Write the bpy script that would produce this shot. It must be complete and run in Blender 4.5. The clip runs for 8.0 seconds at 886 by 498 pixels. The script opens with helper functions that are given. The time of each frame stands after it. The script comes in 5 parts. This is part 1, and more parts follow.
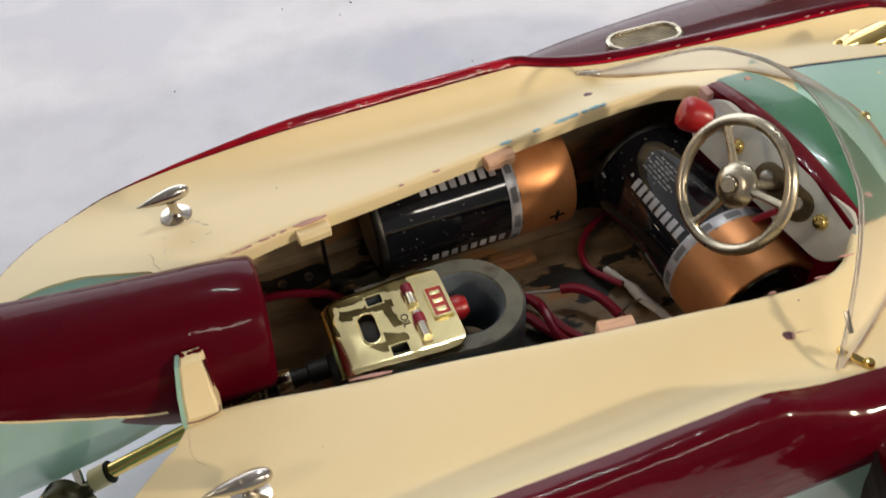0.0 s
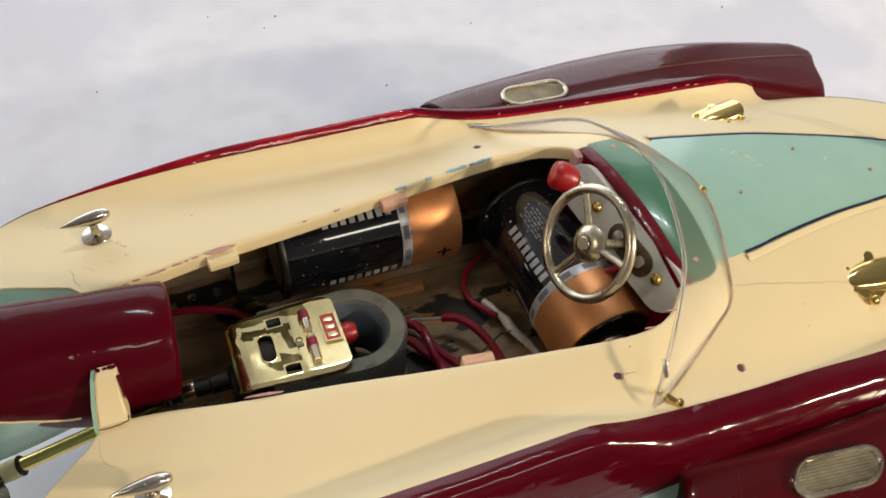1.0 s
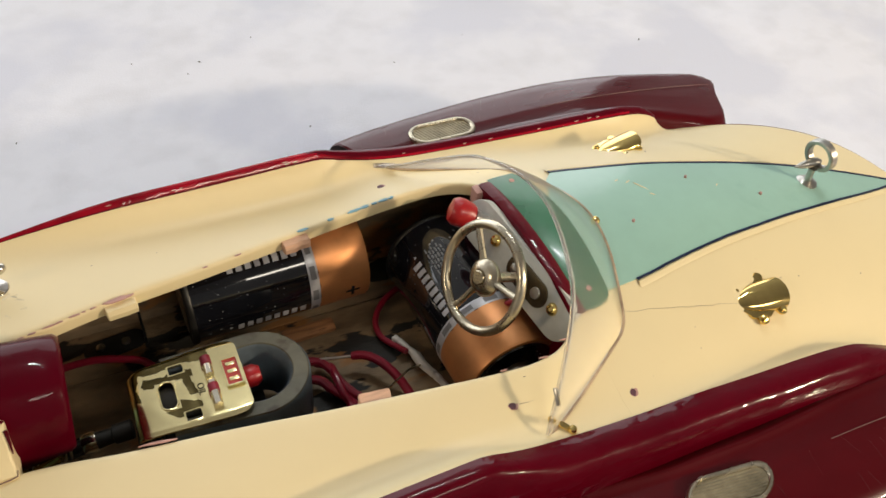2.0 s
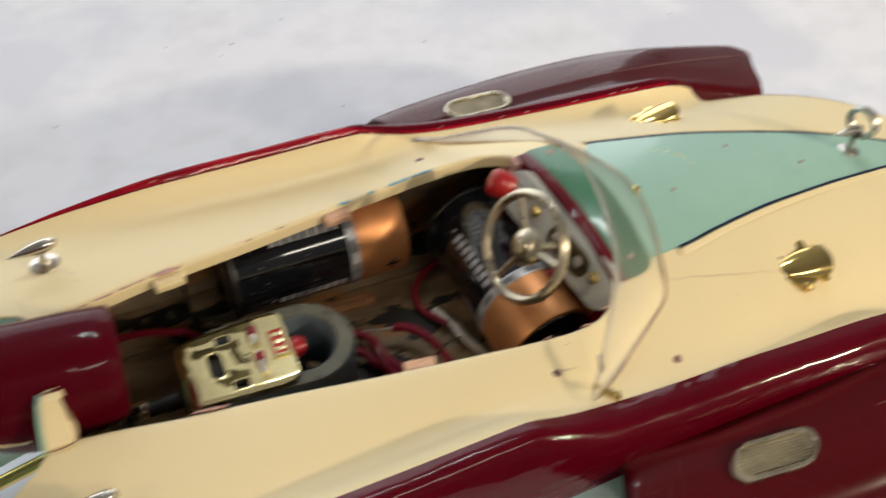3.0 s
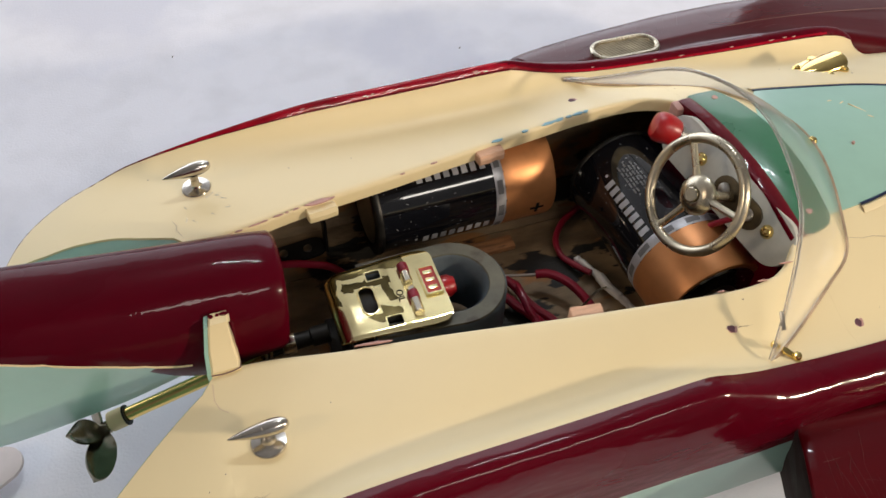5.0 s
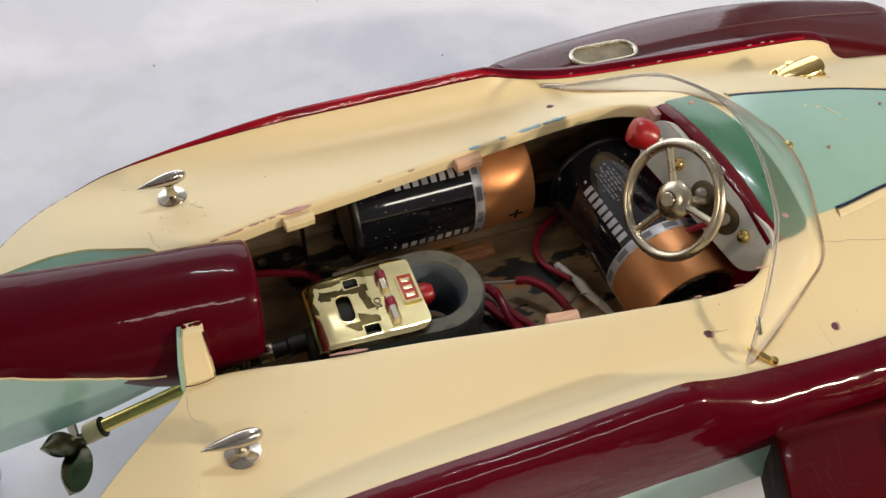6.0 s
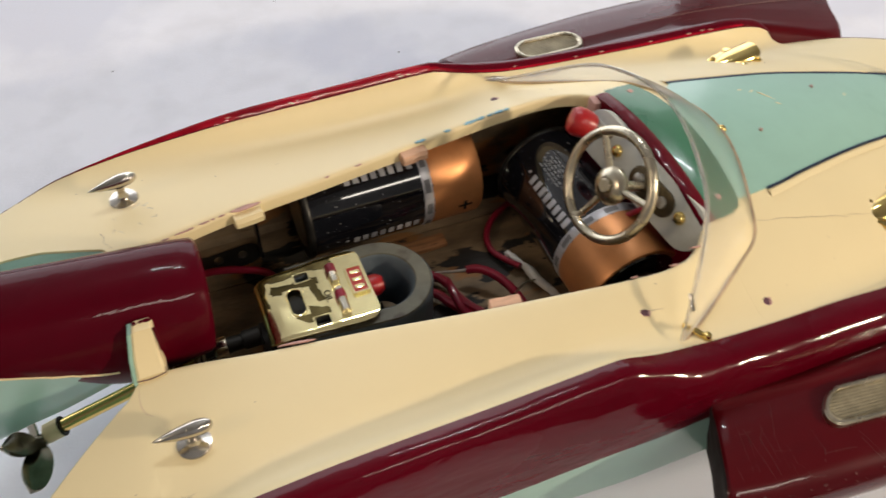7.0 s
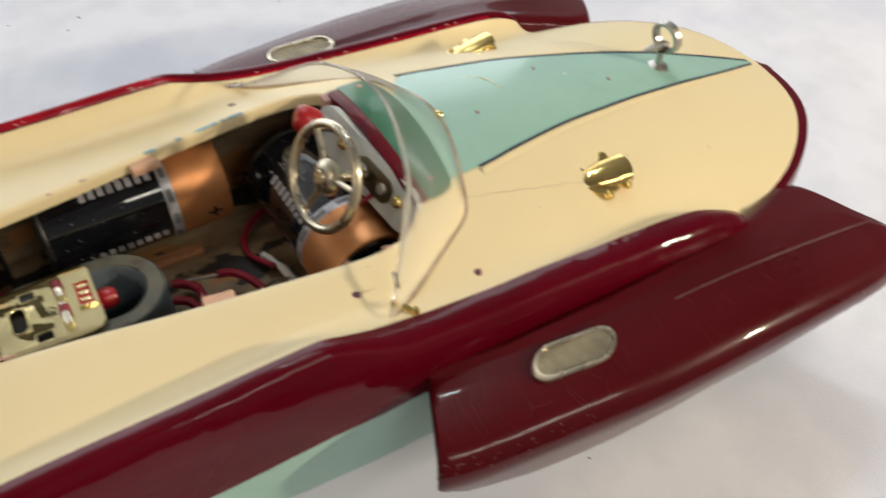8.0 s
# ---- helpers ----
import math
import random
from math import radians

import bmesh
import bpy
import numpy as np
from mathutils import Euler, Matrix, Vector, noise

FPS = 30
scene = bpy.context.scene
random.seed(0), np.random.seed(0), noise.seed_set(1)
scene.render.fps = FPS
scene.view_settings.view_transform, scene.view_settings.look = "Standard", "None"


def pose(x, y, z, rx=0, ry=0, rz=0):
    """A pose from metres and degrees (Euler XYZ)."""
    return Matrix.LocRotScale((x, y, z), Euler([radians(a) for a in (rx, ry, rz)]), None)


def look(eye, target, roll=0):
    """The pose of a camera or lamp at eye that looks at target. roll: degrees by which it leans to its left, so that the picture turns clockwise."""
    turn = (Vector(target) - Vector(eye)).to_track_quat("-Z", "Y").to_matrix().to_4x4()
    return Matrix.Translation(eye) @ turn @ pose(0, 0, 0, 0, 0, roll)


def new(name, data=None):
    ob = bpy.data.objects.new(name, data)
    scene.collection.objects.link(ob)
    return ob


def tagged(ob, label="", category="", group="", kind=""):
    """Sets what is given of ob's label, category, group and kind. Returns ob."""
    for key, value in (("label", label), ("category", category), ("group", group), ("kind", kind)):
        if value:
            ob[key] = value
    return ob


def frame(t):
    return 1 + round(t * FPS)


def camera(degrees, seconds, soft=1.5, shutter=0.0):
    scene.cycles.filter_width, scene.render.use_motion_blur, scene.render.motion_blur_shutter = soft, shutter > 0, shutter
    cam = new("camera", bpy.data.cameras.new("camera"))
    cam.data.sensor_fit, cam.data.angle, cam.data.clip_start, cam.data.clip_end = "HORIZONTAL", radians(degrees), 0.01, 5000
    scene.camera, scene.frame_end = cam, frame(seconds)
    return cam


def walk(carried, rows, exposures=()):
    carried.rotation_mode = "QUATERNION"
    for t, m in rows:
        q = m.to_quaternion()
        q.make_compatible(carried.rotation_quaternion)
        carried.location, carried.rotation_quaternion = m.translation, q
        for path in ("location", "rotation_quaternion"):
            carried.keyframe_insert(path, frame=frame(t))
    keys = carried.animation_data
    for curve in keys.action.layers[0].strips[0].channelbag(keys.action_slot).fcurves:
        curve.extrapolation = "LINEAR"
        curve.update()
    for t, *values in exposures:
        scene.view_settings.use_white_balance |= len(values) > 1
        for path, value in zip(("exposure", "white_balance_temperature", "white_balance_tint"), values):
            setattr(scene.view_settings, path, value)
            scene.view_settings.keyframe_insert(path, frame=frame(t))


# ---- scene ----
# the camera and its walk
cam = camera(55.9, 8.0, 1.5, 0.5)
PATH = [
    (0, (-0.099, -0.128, 0.234), (0.297, 1.2, -1.208), -4.4),
    (0.5, (-0.106, -0.12, 0.244), (0.386, 1.151, -1.22), 0.8),
    (0.7, (-0.098, -0.123, 0.249), (0.462, 1.115, -1.218), 3.6),
    (1, (-0.096, -0.141, 0.265), (0.479, 1.099, -1.196), 5.2),
    (1.5, (-0.092, -0.141, 0.269), (0.546, 1.106, -1.159), 6.0),
    (1.7, (-0.083, -0.15, 0.271), (0.574, 1.113, -1.134), 5.5),
    (2.8, (-0.078, -0.15, 0.268), (0.617, 1.1, -1.13), 4.9),
    (3, (-0.086, -0.152, 0.268), (0.526, 1.109, -1.159), 2.9),
    (3.2, (-0.098, -0.149, 0.262), (0.435, 1.105, -1.202), 1.4),
    (3.5, (-0.11, -0.146, 0.256), (0.357, 1.101, -1.236), 1.1),
    (4, (-0.114, -0.141, 0.252), (0.361, 1.092, -1.25), 2.5),
    (4.5, (-0.113, -0.139, 0.253), (0.355, 1.091, -1.253), 2.8),
    (4.7, (-0.113, -0.138, 0.255), (0.352, 1.096, -1.249), 2.5),
    (5.8, (-0.108, -0.139, 0.257), (0.378, 1.105, -1.232), 2.0),
    (6, (-0.108, -0.139, 0.256), (0.383, 1.105, -1.231), 2.3),
    (6.5, (-0.104, -0.143, 0.256), (0.394, 1.102, -1.227), 1.9),
    (7, (-0.101, -0.148, 0.26), (0.429, 1.076, -1.231), 1.7),
    (7.2, (-0.09, -0.151, 0.259), (0.488, 1.077, -1.209), 0.2),
    (7.4, (-0.08, -0.158, 0.26), (0.541, 1.053, -1.205), 0.9),
    (7.5, (-0.077, -0.165, 0.263), (0.564, 1.054, -1.187), 0.7),
    (7.7, (-0.068, -0.174, 0.265), (0.607, 1.036, -1.177), 1.1),
    (8, (-0.056, -0.181, 0.261), (0.664, 0.984, -1.197), 2.1),
]
BALANCE = [(0, -0.08, 6700, 10), (0.5, -0.07, 6700, 10), (1.5, -0.05, 6850, 9), (3.0, -0.10, 6750, 7), (3.5, -0.09, 6700, 8), (4.0, -0.10, 6550, 10), (4.5, -0.09, 6400, 11), (6.0, -0.05, 6700, 10), (7.0, -0.05, 6700, 10), (7.5, -0.03, 6700, 9), (8.0, -0.08, 6600, 7)]
walk(cam, [(t, look(eye, target, roll)) for t, eye, target, roll in PATH], BALANCE)

# world, lamps and exposure
world = bpy.data.worlds.new("room_air")
scene.world = world
world.use_nodes = True
world.node_tree.nodes["Background"].inputs["Color"].default_value = (0.80, 0.80, 0.86, 1)
world.node_tree.nodes["Background"].inputs["Strength"].default_value = 0.40


def area_lamp(name, eye, target, size_x, size_y, watts, colour):
    data = bpy.data.lights.new(name, "AREA")
    data.shape, data.size, data.size_y, data.energy, data.color = "RECTANGLE", size_x, size_y, watts, colour
    ob = new(name, data)
    ob.matrix_world = look(eye, target)
    return ob


area_lamp("lamp_stern_side", (-1.30, -0.28, 0.90), (0, 0, 0.08), 0.09, 0.09, 3.3, (1.0, 0.82, 0.62))
area_lamp("lamp_bow_side", (0.732, -0.708, 0.48), (0, 0, 0.08), 0.08, 0.034, 7.9, (1.0, 0.845, 0.65))
area_lamp("lamp_overhead", (0.32, -1.34, 1.26), (0.1, 0, 0.05), 0.80, 0.125, 6.1, (1.0, 0.93, 0.84))
area_lamp("lamp_far_tube", (0.32, 0.78, 1.80), (0, 0.2, 0.0), 0.45, 0.03, 8.0, (0.89, 0.95, 1.0))
# added broad cool fill before the far wall; no window is built there
area_lamp("lamp_far_fill", (-0.2, 2.65, 0.90), (-0.2, 0, 0.75), 4.8, 1.9, 80.0, (0.87, 0.92, 1.0))

# materials
MM = 0.001


def material(name, colour, rough=0.5, metal=0.0, coat=0.0, spread=0.12, scale=60.0, bump=0.0, bump_scale=300.0, stain=None, stain_scale=14.0, stain_at=0.62, stretch=(1, 1, 1), specular=0.5, mottle=0.8, coat_rough=0.06, stain_soft=0.10, stain2=None, bump_depth=0.0005):
    """A painted, metal or wooden surface: fine grain, broad tone, and optional stains."""
    m = bpy.data.materials.new(name)
    m.use_nodes = True
    n, l = m.node_tree.nodes, m.node_tree.links
    b = n["Principled BSDF"]
    b.inputs["Roughness"].default_value = rough
    b.inputs["Metallic"].default_value = metal
    b.inputs["Specular IOR Level"].default_value = specular
    b.inputs["Coat Weight"].default_value = coat
    b.inputs["Coat Roughness"].default_value = coat_rough
    tc = n.new("ShaderNodeTexCoord")
    mp = n.new("ShaderNodeMapping")
    mp.inputs["Scale"].default_value = stretch
    l.new(tc.outputs["Object"], mp.inputs["Vector"])

    def grain(sc, detail=4.0):
        t = n.new("ShaderNodeTexNoise")
        t.inputs["Scale"].default_value, t.inputs["Detail"].default_value = sc, detail
        l.new(mp.outputs["Vector"], t.inputs["Vector"])
        return t

    def mix(kind, a, bb, fac):
        x = n.new("ShaderNodeMix")
        x.data_type, x.blend_type = "RGBA", kind
        for sock, v in (("A", a), ("B", bb)):
            pin = [q for q in x.inputs if q.name == sock and q.type == "RGBA"][0]
            if hasattr(v, "is_linked"):
                l.new(v, pin)
            else:
                pin.default_value = (*v, 1)
        f = [q for q in x.inputs if q.name == "Factor" and q.type == "VALUE"][0]
        if hasattr(fac, "is_linked"):
            l.new(fac, f)
        else:
            f.default_value = fac
        return [q for q in x.outputs if q.type == "RGBA"][0]

    def ramp(source, lo, hi, a=0.0, bb=1.0):
        r = n.new("ShaderNodeMapRange")
        for key, v in (("From Min", lo), ("From Max", hi), ("To Min", a), ("To Max", bb)):
            r.inputs[key].default_value = v
        l.new(source, r.inputs["Value"])
        return r.outputs["Result"]

    dark = tuple(c * (1 - spread) for c in colour)
    light = tuple(min(1, c * (1 + spread)) for c in colour)
    fine, broad = grain(scale * 6), grain(scale)
    col = mix("MIX", dark, light, ramp(broad.outputs["Fac"], 0.3, 0.7))
    col = mix("MIX", col, mix("MULTIPLY", col, (0.86, 0.86, 0.86), 1.0), ramp(fine.outputs["Fac"], 0.45, 0.8, 0.0, mottle))
    if stain:
        patch = grain(stain_scale, 8.0)
        col = mix("MIX", col, stain, ramp(patch.outputs["Fac"], stain_at, stain_at + stain_soft))
    if stain2:
        tone, size, at, soft = stain2
        col = mix("MIX", col, tone, ramp(grain(size, 8.0).outputs["Fac"], at, at + soft))
    l.new(col, b.inputs["Base Color"])
    l.new(ramp(broad.outputs["Fac"], 0.3, 0.7, rough * 0.85, min(1.0, rough * 1.2)), b.inputs["Roughness"])
    if bump:
        t = grain(bump_scale, 3.0)
        bp = n.new("ShaderNodeBump")
        bp.inputs["Strength"].default_value, bp.inputs["Distance"].default_value = bump, bump_depth
        l.new(t.outputs["Fac"], bp.inputs["Height"])
        l.new(bp.outputs["Normal"], b.inputs["Normal"])
        l.new(bp.outputs["Normal"], b.inputs["Coat Normal"])
    return m


CREAM = material("cream_paint", (0.825, 0.688, 0.410), 0.46, coat=0.0, spread=0.012, scale=14, bump=0.10, bump_scale=120, stain=(0.79, 0.635, 0.365), stain_scale=300, stain_at=0.70, mottle=0.12)
MAROON_TAIL = material("brushed_maroon_paint", (0.070, 0.0007, 0.0064), 0.28, coat=0.20, spread=0.10, scale=30, bump=0.22, bump_scale=260, specular=0.03, stretch=(0.5, 1, 1), coat_rough=0.03)
MAROON = material("maroon_gloss_paint", (0.096, 0.0008, 0.0074), 0.28, coat=0.40, spread=0.12, scale=30, bump=1.0, bump_scale=70, bump_depth=0.0011, specular=0.03, stretch=(0.55, 1, 1), coat_rough=0.06)
RAIL_RED = material("bright_red_rail_paint", (0.31, 0.0018, 0.014), 0.24, coat=0.6, coat_rough=0.04, spread=0.45, scale=50, bump=0.7, bump_scale=140, specular=0.1)
OXBLOOD = material("worn_oxblood_paint", (0.074, 0.0024, 0.0052), 0.30, coat=0.36, coat_rough=0.05, spread=0.14, scale=40, bump=0.35, bump_scale=110, specular=0.08, stain=(0.10, 0.012, 0.012), stain_scale=60, stain_at=0.70, stretch=(0.35, 1, 1))
TEAL = material("teal_paint", (0.32, 0.53, 0.445), 0.35, coat=0.25, spread=0.04, scale=30, bump=0.08, bump_scale=150, stain=(0.28, 0.48, 0.40), stain_scale=40, mottle=0.3)
GREEN = material("dark_green_paint", (0.015, 0.135, 0.062), 0.30, coat=0.5, spread=0.08)
NAVY = material("navy_pinstripe_paint", (0.007, 0.016, 0.055), 0.4, spread=0.25, scale=200)
WOOD_RAW = material("bare_pinkish_wood", (0.66, 0.40, 0.27), 0.65, spread=0.14, scale=120, bump=0.3, stretch=(1, 6, 6))
WOOD_FLOOR = material("peeling_dark_wood", (0.25, 0.172, 0.098), 0.60, spread=0.5, scale=40, bump=1.0, bump_scale=220, stain=(0.34, 0.155, 0.055), stain_scale=34, stain_at=0.56, stain_soft=0.05, stain2=((0.026, 0.024, 0.021), 38, 0.545, 0.025), stretch=(1, 2.4, 2.4), specular=0.3)
WOOD_BROWN = material("orange_brown_wood", (0.30, 0.135, 0.055), 0.55, spread=0.5, scale=60, bump=0.6, stretch=(1, 7, 7), stain=(0.03, 0.022, 0.016), stain_scale=60, stain_at=0.60)
FLOAT_END = material("dark_end_face", (0.022, 0.012, 0.011), 0.7, spread=0.3, scale=120, specular=0.12)
WOOD_STAND = material("plain_pine", (0.42, 0.28, 0.16), 0.6, spread=0.15, scale=40, stretch=(1, 6, 6))
BLACK = material("black_label_film", (0.006, 0.006, 0.008), 0.14, coat=1.0, coat_rough=0.035, spread=0.2, bump=0.03, bump_scale=90, specular=0.15, stain=(0.22, 0.22, 0.22), stain_scale=700, stain_at=0.665, stain_soft=0.03)
COPPER = material("copper_label_film", (0.59, 0.255, 0.098), 0.42, metal=0.6, spread=0.14, scale=50, bump=0.08, bump_scale=120)
SILVER = material("silver_print", (0.46, 0.46, 0.49), 0.35, metal=0.3, spread=0.12, scale=200)
STEEL = material("worn_steel", (0.50, 0.48, 0.44), 0.32, metal=1.0, spread=0.2, scale=90)
NICKEL = material("tarnished_nickel", (0.56, 0.50, 0.38), 0.27, metal=1.0, spread=0.12, scale=110, bump=0.03)
NICKEL_BRIGHT = material("bright_nickel", (0.86, 0.80, 0.66), 0.16, metal=1.0, spread=0.08, scale=120)
BRASS = material("bright_brass", (0.80, 0.60, 0.22), 0.13, metal=1.0, spread=0.08, scale=120, bump=0.05, bump_scale=120)
GILT = material("pale_gilt_sheet", (0.95, 0.82, 0.44), 0.17, metal=1.0, spread=0.05, scale=60, bump=0.15, bump_scale=40)
# olive for the gilt: part tarnish, part dark room reflection put into colour
TARNISH_REFLECTION = material("olive_tarnish_and_reflection", (0.105, 0.080, 0.032), 0.22, metal=1.0, spread=0.45, scale=120, bump=0.1, bump_scale=80)
DARK_METAL = material("blackened_metal", (0.035, 0.033, 0.030), 0.45, metal=0.7, spread=0.3, scale=120)
DARK_BRONZE = material("browned_bronze", (0.11, 0.085, 0.05), 0.35, metal=0.9, spread=0.4, scale=140)
BRONZE = material("dark_bronze", (0.26, 0.245, 0.19), 0.20, metal=1.0, spread=0.35, scale=120)
MESH_METAL = material("tarnished_mesh", (0.36, 0.31, 0.21), 0.40, metal=0.85, spread=0.3, scale=150)
MAGNET = material("blue_grey_iron", (0.095, 0.125, 0.150), 0.5, metal=0.2, spread=0.2, scale=90, stain=(0.06, 0.05, 0.04), stain_scale=90, stain_at=0.60, bump=0.2)
CHROME = material("worn_chrome", (0.62, 0.58, 0.52), 0.2, metal=1.0, spread=0.2, scale=90, bump=0.04, bump_scale=200)
RED_WIRE = material("red_rubber", (0.24, 0.006, 0.024), 0.34, coat=0.2, spread=0.2)
WHITE_WIRE = material("grey_white_sleeve", (0.62, 0.60, 0.57), 0.5, spread=0.15)
RED_CAP = material("red_plastic", (0.36, 0.008, 0.011), 0.32, coat=0.3, spread=0.15, scale=120, bump=0.08, bump_scale=300)
IVORY = material("milky_plastic", (0.44, 0.445, 0.41), 0.35, spread=0.05)
RED_ENAMEL = material("red_enamel", (0.42, 0.025, 0.015), 0.3, spread=0.1)
HOLE = material("dark_hole_paint", (0.10, 0.035, 0.05), 0.6, spread=0.4, scale=400)
BLUE_CHIP = material("old_blue_paint", (0.22, 0.44, 0.55), 0.5, spread=0.2, scale=300)
PINK_CHIP = material("bared_primer", (0.50, 0.28, 0.24), 0.6, spread=0.2, scale=300)
SCRATCH = material("pale_scratch", (0.135, 0.052, 0.047), 0.5, spread=0.3, scale=400)
CLOTH = material("white_cotton", (0.830, 0.838, 0.915), 0.85, spread=0.03, scale=7, bump=0.34, bump_scale=1000, stain=(0.72, 0.735, 0.835), stain_scale=8, stain_at=0.48)
LINT = material("grey_lint", (0.12, 0.11, 0.11), 0.9, spread=0.3)
PALE_SLAB = material("pale_pinkish_grey", (0.62, 0.55, 0.54), 0.5, spread=0.03, scale=20)
WALL = material("room_wall_paint", (0.48, 0.465, 0.45), 0.8, spread=0.03, scale=2)
CARPET = material("brown_carpet", (0.16, 0.12, 0.10), 0.95, spread=0.2, scale=30)
INK_GREY = material("grey_ink", (0.16, 0.16, 0.17), 0.6, spread=0.2, scale=300)
PRINT_GREY = material("dull_white_print", (0.17, 0.17, 0.17), 0.5, spread=0.3, scale=500)
INK = material("black_ink", (0.012, 0.011, 0.010), 0.9, specular=0.05)


def glass_like(name, through_colour, reflection_veil, ior):
    m = bpy.data.materials.new(name)
    m.use_nodes = True
    n, l = m.node_tree.nodes, m.node_tree.links
    out = n["Material Output"]
    n.remove(n["Principled BSDF"])
    clear, gloss, tint = n.new("ShaderNodeBsdfTransparent"), n.new("ShaderNodeBsdfGlossy"), n.new("ShaderNodeBsdfTranslucent")
    clear.inputs["Color"].default_value = (*through_colour, 1)
    gloss.inputs["Roughness"].default_value = 0.05
    tint.inputs["Color"].default_value = (0.93, 0.91, 0.86, 1)
    lw = n.new("ShaderNodeFresnel")
    lw.inputs["IOR"].default_value = ior
    a, b = n.new("ShaderNodeMixShader"), n.new("ShaderNodeMixShader")
    l.new(lw.outputs["Fac"], a.inputs["Fac"])
    l.new(clear.outputs["BSDF"], a.inputs[1])
    l.new(gloss.outputs["BSDF"], a.inputs[2])
    b.inputs["Fac"].default_value = reflection_veil
    l.new(a.outputs["Shader"], b.inputs[1])
    l.new(tint.outputs["BSDF"], b.inputs[2])
    l.new(b.outputs["Shader"], out.inputs["Surface"])
    return m


# the 0.30 milky share imitates the bright room reflected in the sheet
ACETATE = glass_like("clear_acetate", (0.965, 0.955, 0.945), 0.30, 1.62)
ACETATE_EDGE = material("polished_acetate_edge", (0.93, 0.90, 0.88), 0.05, spread=0.01)
ACETATE_EDGE.node_tree.nodes["Principled BSDF"].inputs["Transmission Weight"].default_value = 0.86
ACETATE_EDGE.node_tree.nodes["Principled BSDF"].inputs["IOR"].default_value = 1.47
EDGE_BROWN = material("yellowed_acetate_edge", (0.42, 0.31, 0.21), 0.10, coat=0.8, spread=0.4, scale=160, bump=0.4, bump_scale=220)
RUST = material("brown_iron_face", (0.105, 0.098, 0.068), 0.5, metal=0.2, spread=0.35, scale=110, bump=0.35, stain=(0.060, 0.045, 0.030), stain_scale=160, stain_at=0.56)


# building helpers
def finish(name, bm, mat, parent=None, label="", smooth=35.0):
    me = bpy.data.meshes.new(name)
    bmesh.ops.recalc_face_normals(bm, faces=bm.faces)
    bm.to_mesh(me)
    bm.free()
    for p in me.polygons:
        p.use_smooth = True
    me.set_sharp_from_angle(angle=radians(smooth))
    me.materials.append(mat)
    ob = new(name, me)
    if parent is not None:
        ob.parent = parent
    if label:
        tagged(ob, label=label)
    return ob


def part(name, bm, mat, parent, label="", smooth=35.0):
    return finish(name, bm, mat, parent, label, smooth)


def thing(name, x, y, z, label, category, group="", kind=""):
    ob = new(name)
    ob.location = (x, y, z)
    ob.empty_display_size = 0.01
    return tagged(ob, label, category, group, kind)


def curve(x, table):
    """Smooth interpolation through rows of (x, value)."""
    if x <= table[0][0]:
        return table[0][1]
    if x >= table[-1][0]:
        return table[-1][1]
    for i in range(len(table) - 1):
        x0, v0 = table[i]
        x1, v1 = table[i + 1]
        if x <= x1:
            h = x1 - x0
            d = (v1 - v0) / h
            dl = (v0 - table[i - 1][1]) / (x0 - table[i - 1][0]) if i else d
            dr = (table[i + 2][1] - v1) / (table[i + 2][0] - x1) if i + 2 < len(table) else d
            m0 = 0.0 if dl * d <= 0 else 2 * dl * d / (dl + d)
            m1 = 0.0 if dr * d <= 0 else 2 * dr * d / (dr + d)
            t = (x - x0) / h
            return (2 * t**3 - 3 * t**2 + 1) * v0 + (t**3 - 2 * t**2 + t) * h * m0 + (3 * t**2 - 2 * t**3) * v1 + (t**3 - t**2) * h * m1
    return table[-1][1]


def ease(t):
    t = max(0.0, min(1.0, t))
    return t * t * (3 - 2 * t)


def loft(bm, rows, ring=False, caps=False):
    """Faces between rows of points (millimetres); ring closes each row."""
    made = [[bm.verts.new(Vector(p) * MM) for p in row] for row in rows]
    for a, b in zip(made, made[1:]):
        for i in range(len(a) if ring else len(a) - 1):
            k = (i + 1) % len(a)
            f = [a[i], a[k], b[k], b[i]]
            if len(set(f)) == 4:
                bm.faces.new(f)
    if caps:
        bm.faces.new(made[0][::-1])
        bm.faces.new(made[-1])
    return made


def thicken(bm, depth, way=(0, 0, -1)):
    """Give a sheet a thickness (millimetres)."""
    faces = list(bm.faces)
    rim = [e for e in bm.edges if e.is_boundary]
    twin = {v: bm.verts.new(v.co + Vector(way) * depth * MM) for v in list(bm.verts)}
    for f in faces:
        bm.faces.new([twin[v] for v in reversed(f.verts)])
    for e in rim:
        a, b = e.verts
        bm.faces.new([a, b, twin[b], twin[a]])


def box(bm, x0, x1, y0, y1, z0, z1, bevel=0.0, m=None):
    g = bmesh.ops.create_cube(bm, size=1.0)
    vs = g["verts"]
    for v in vs:
        v.co = Vector(((x0 + x1) / 2 + v.co.x * (x1 - x0), (y0 + y1) / 2 + v.co.y * (y1 - y0), (z0 + z1) / 2 + v.co.z * (z1 - z0))) * MM
    if bevel:
        es = list({e for v in vs for e in v.link_edges})
        r = bmesh.ops.bevel(bm, geom=es, offset=bevel * MM, segments=2, affect="EDGES", profile=0.6)
        vs = list({v for f in r["faces"] for v in f.verts} | {v for v in vs if v.is_valid})
    if m is not None:
        bmesh.ops.transform(bm, matrix=m, verts=vs)
    return vs


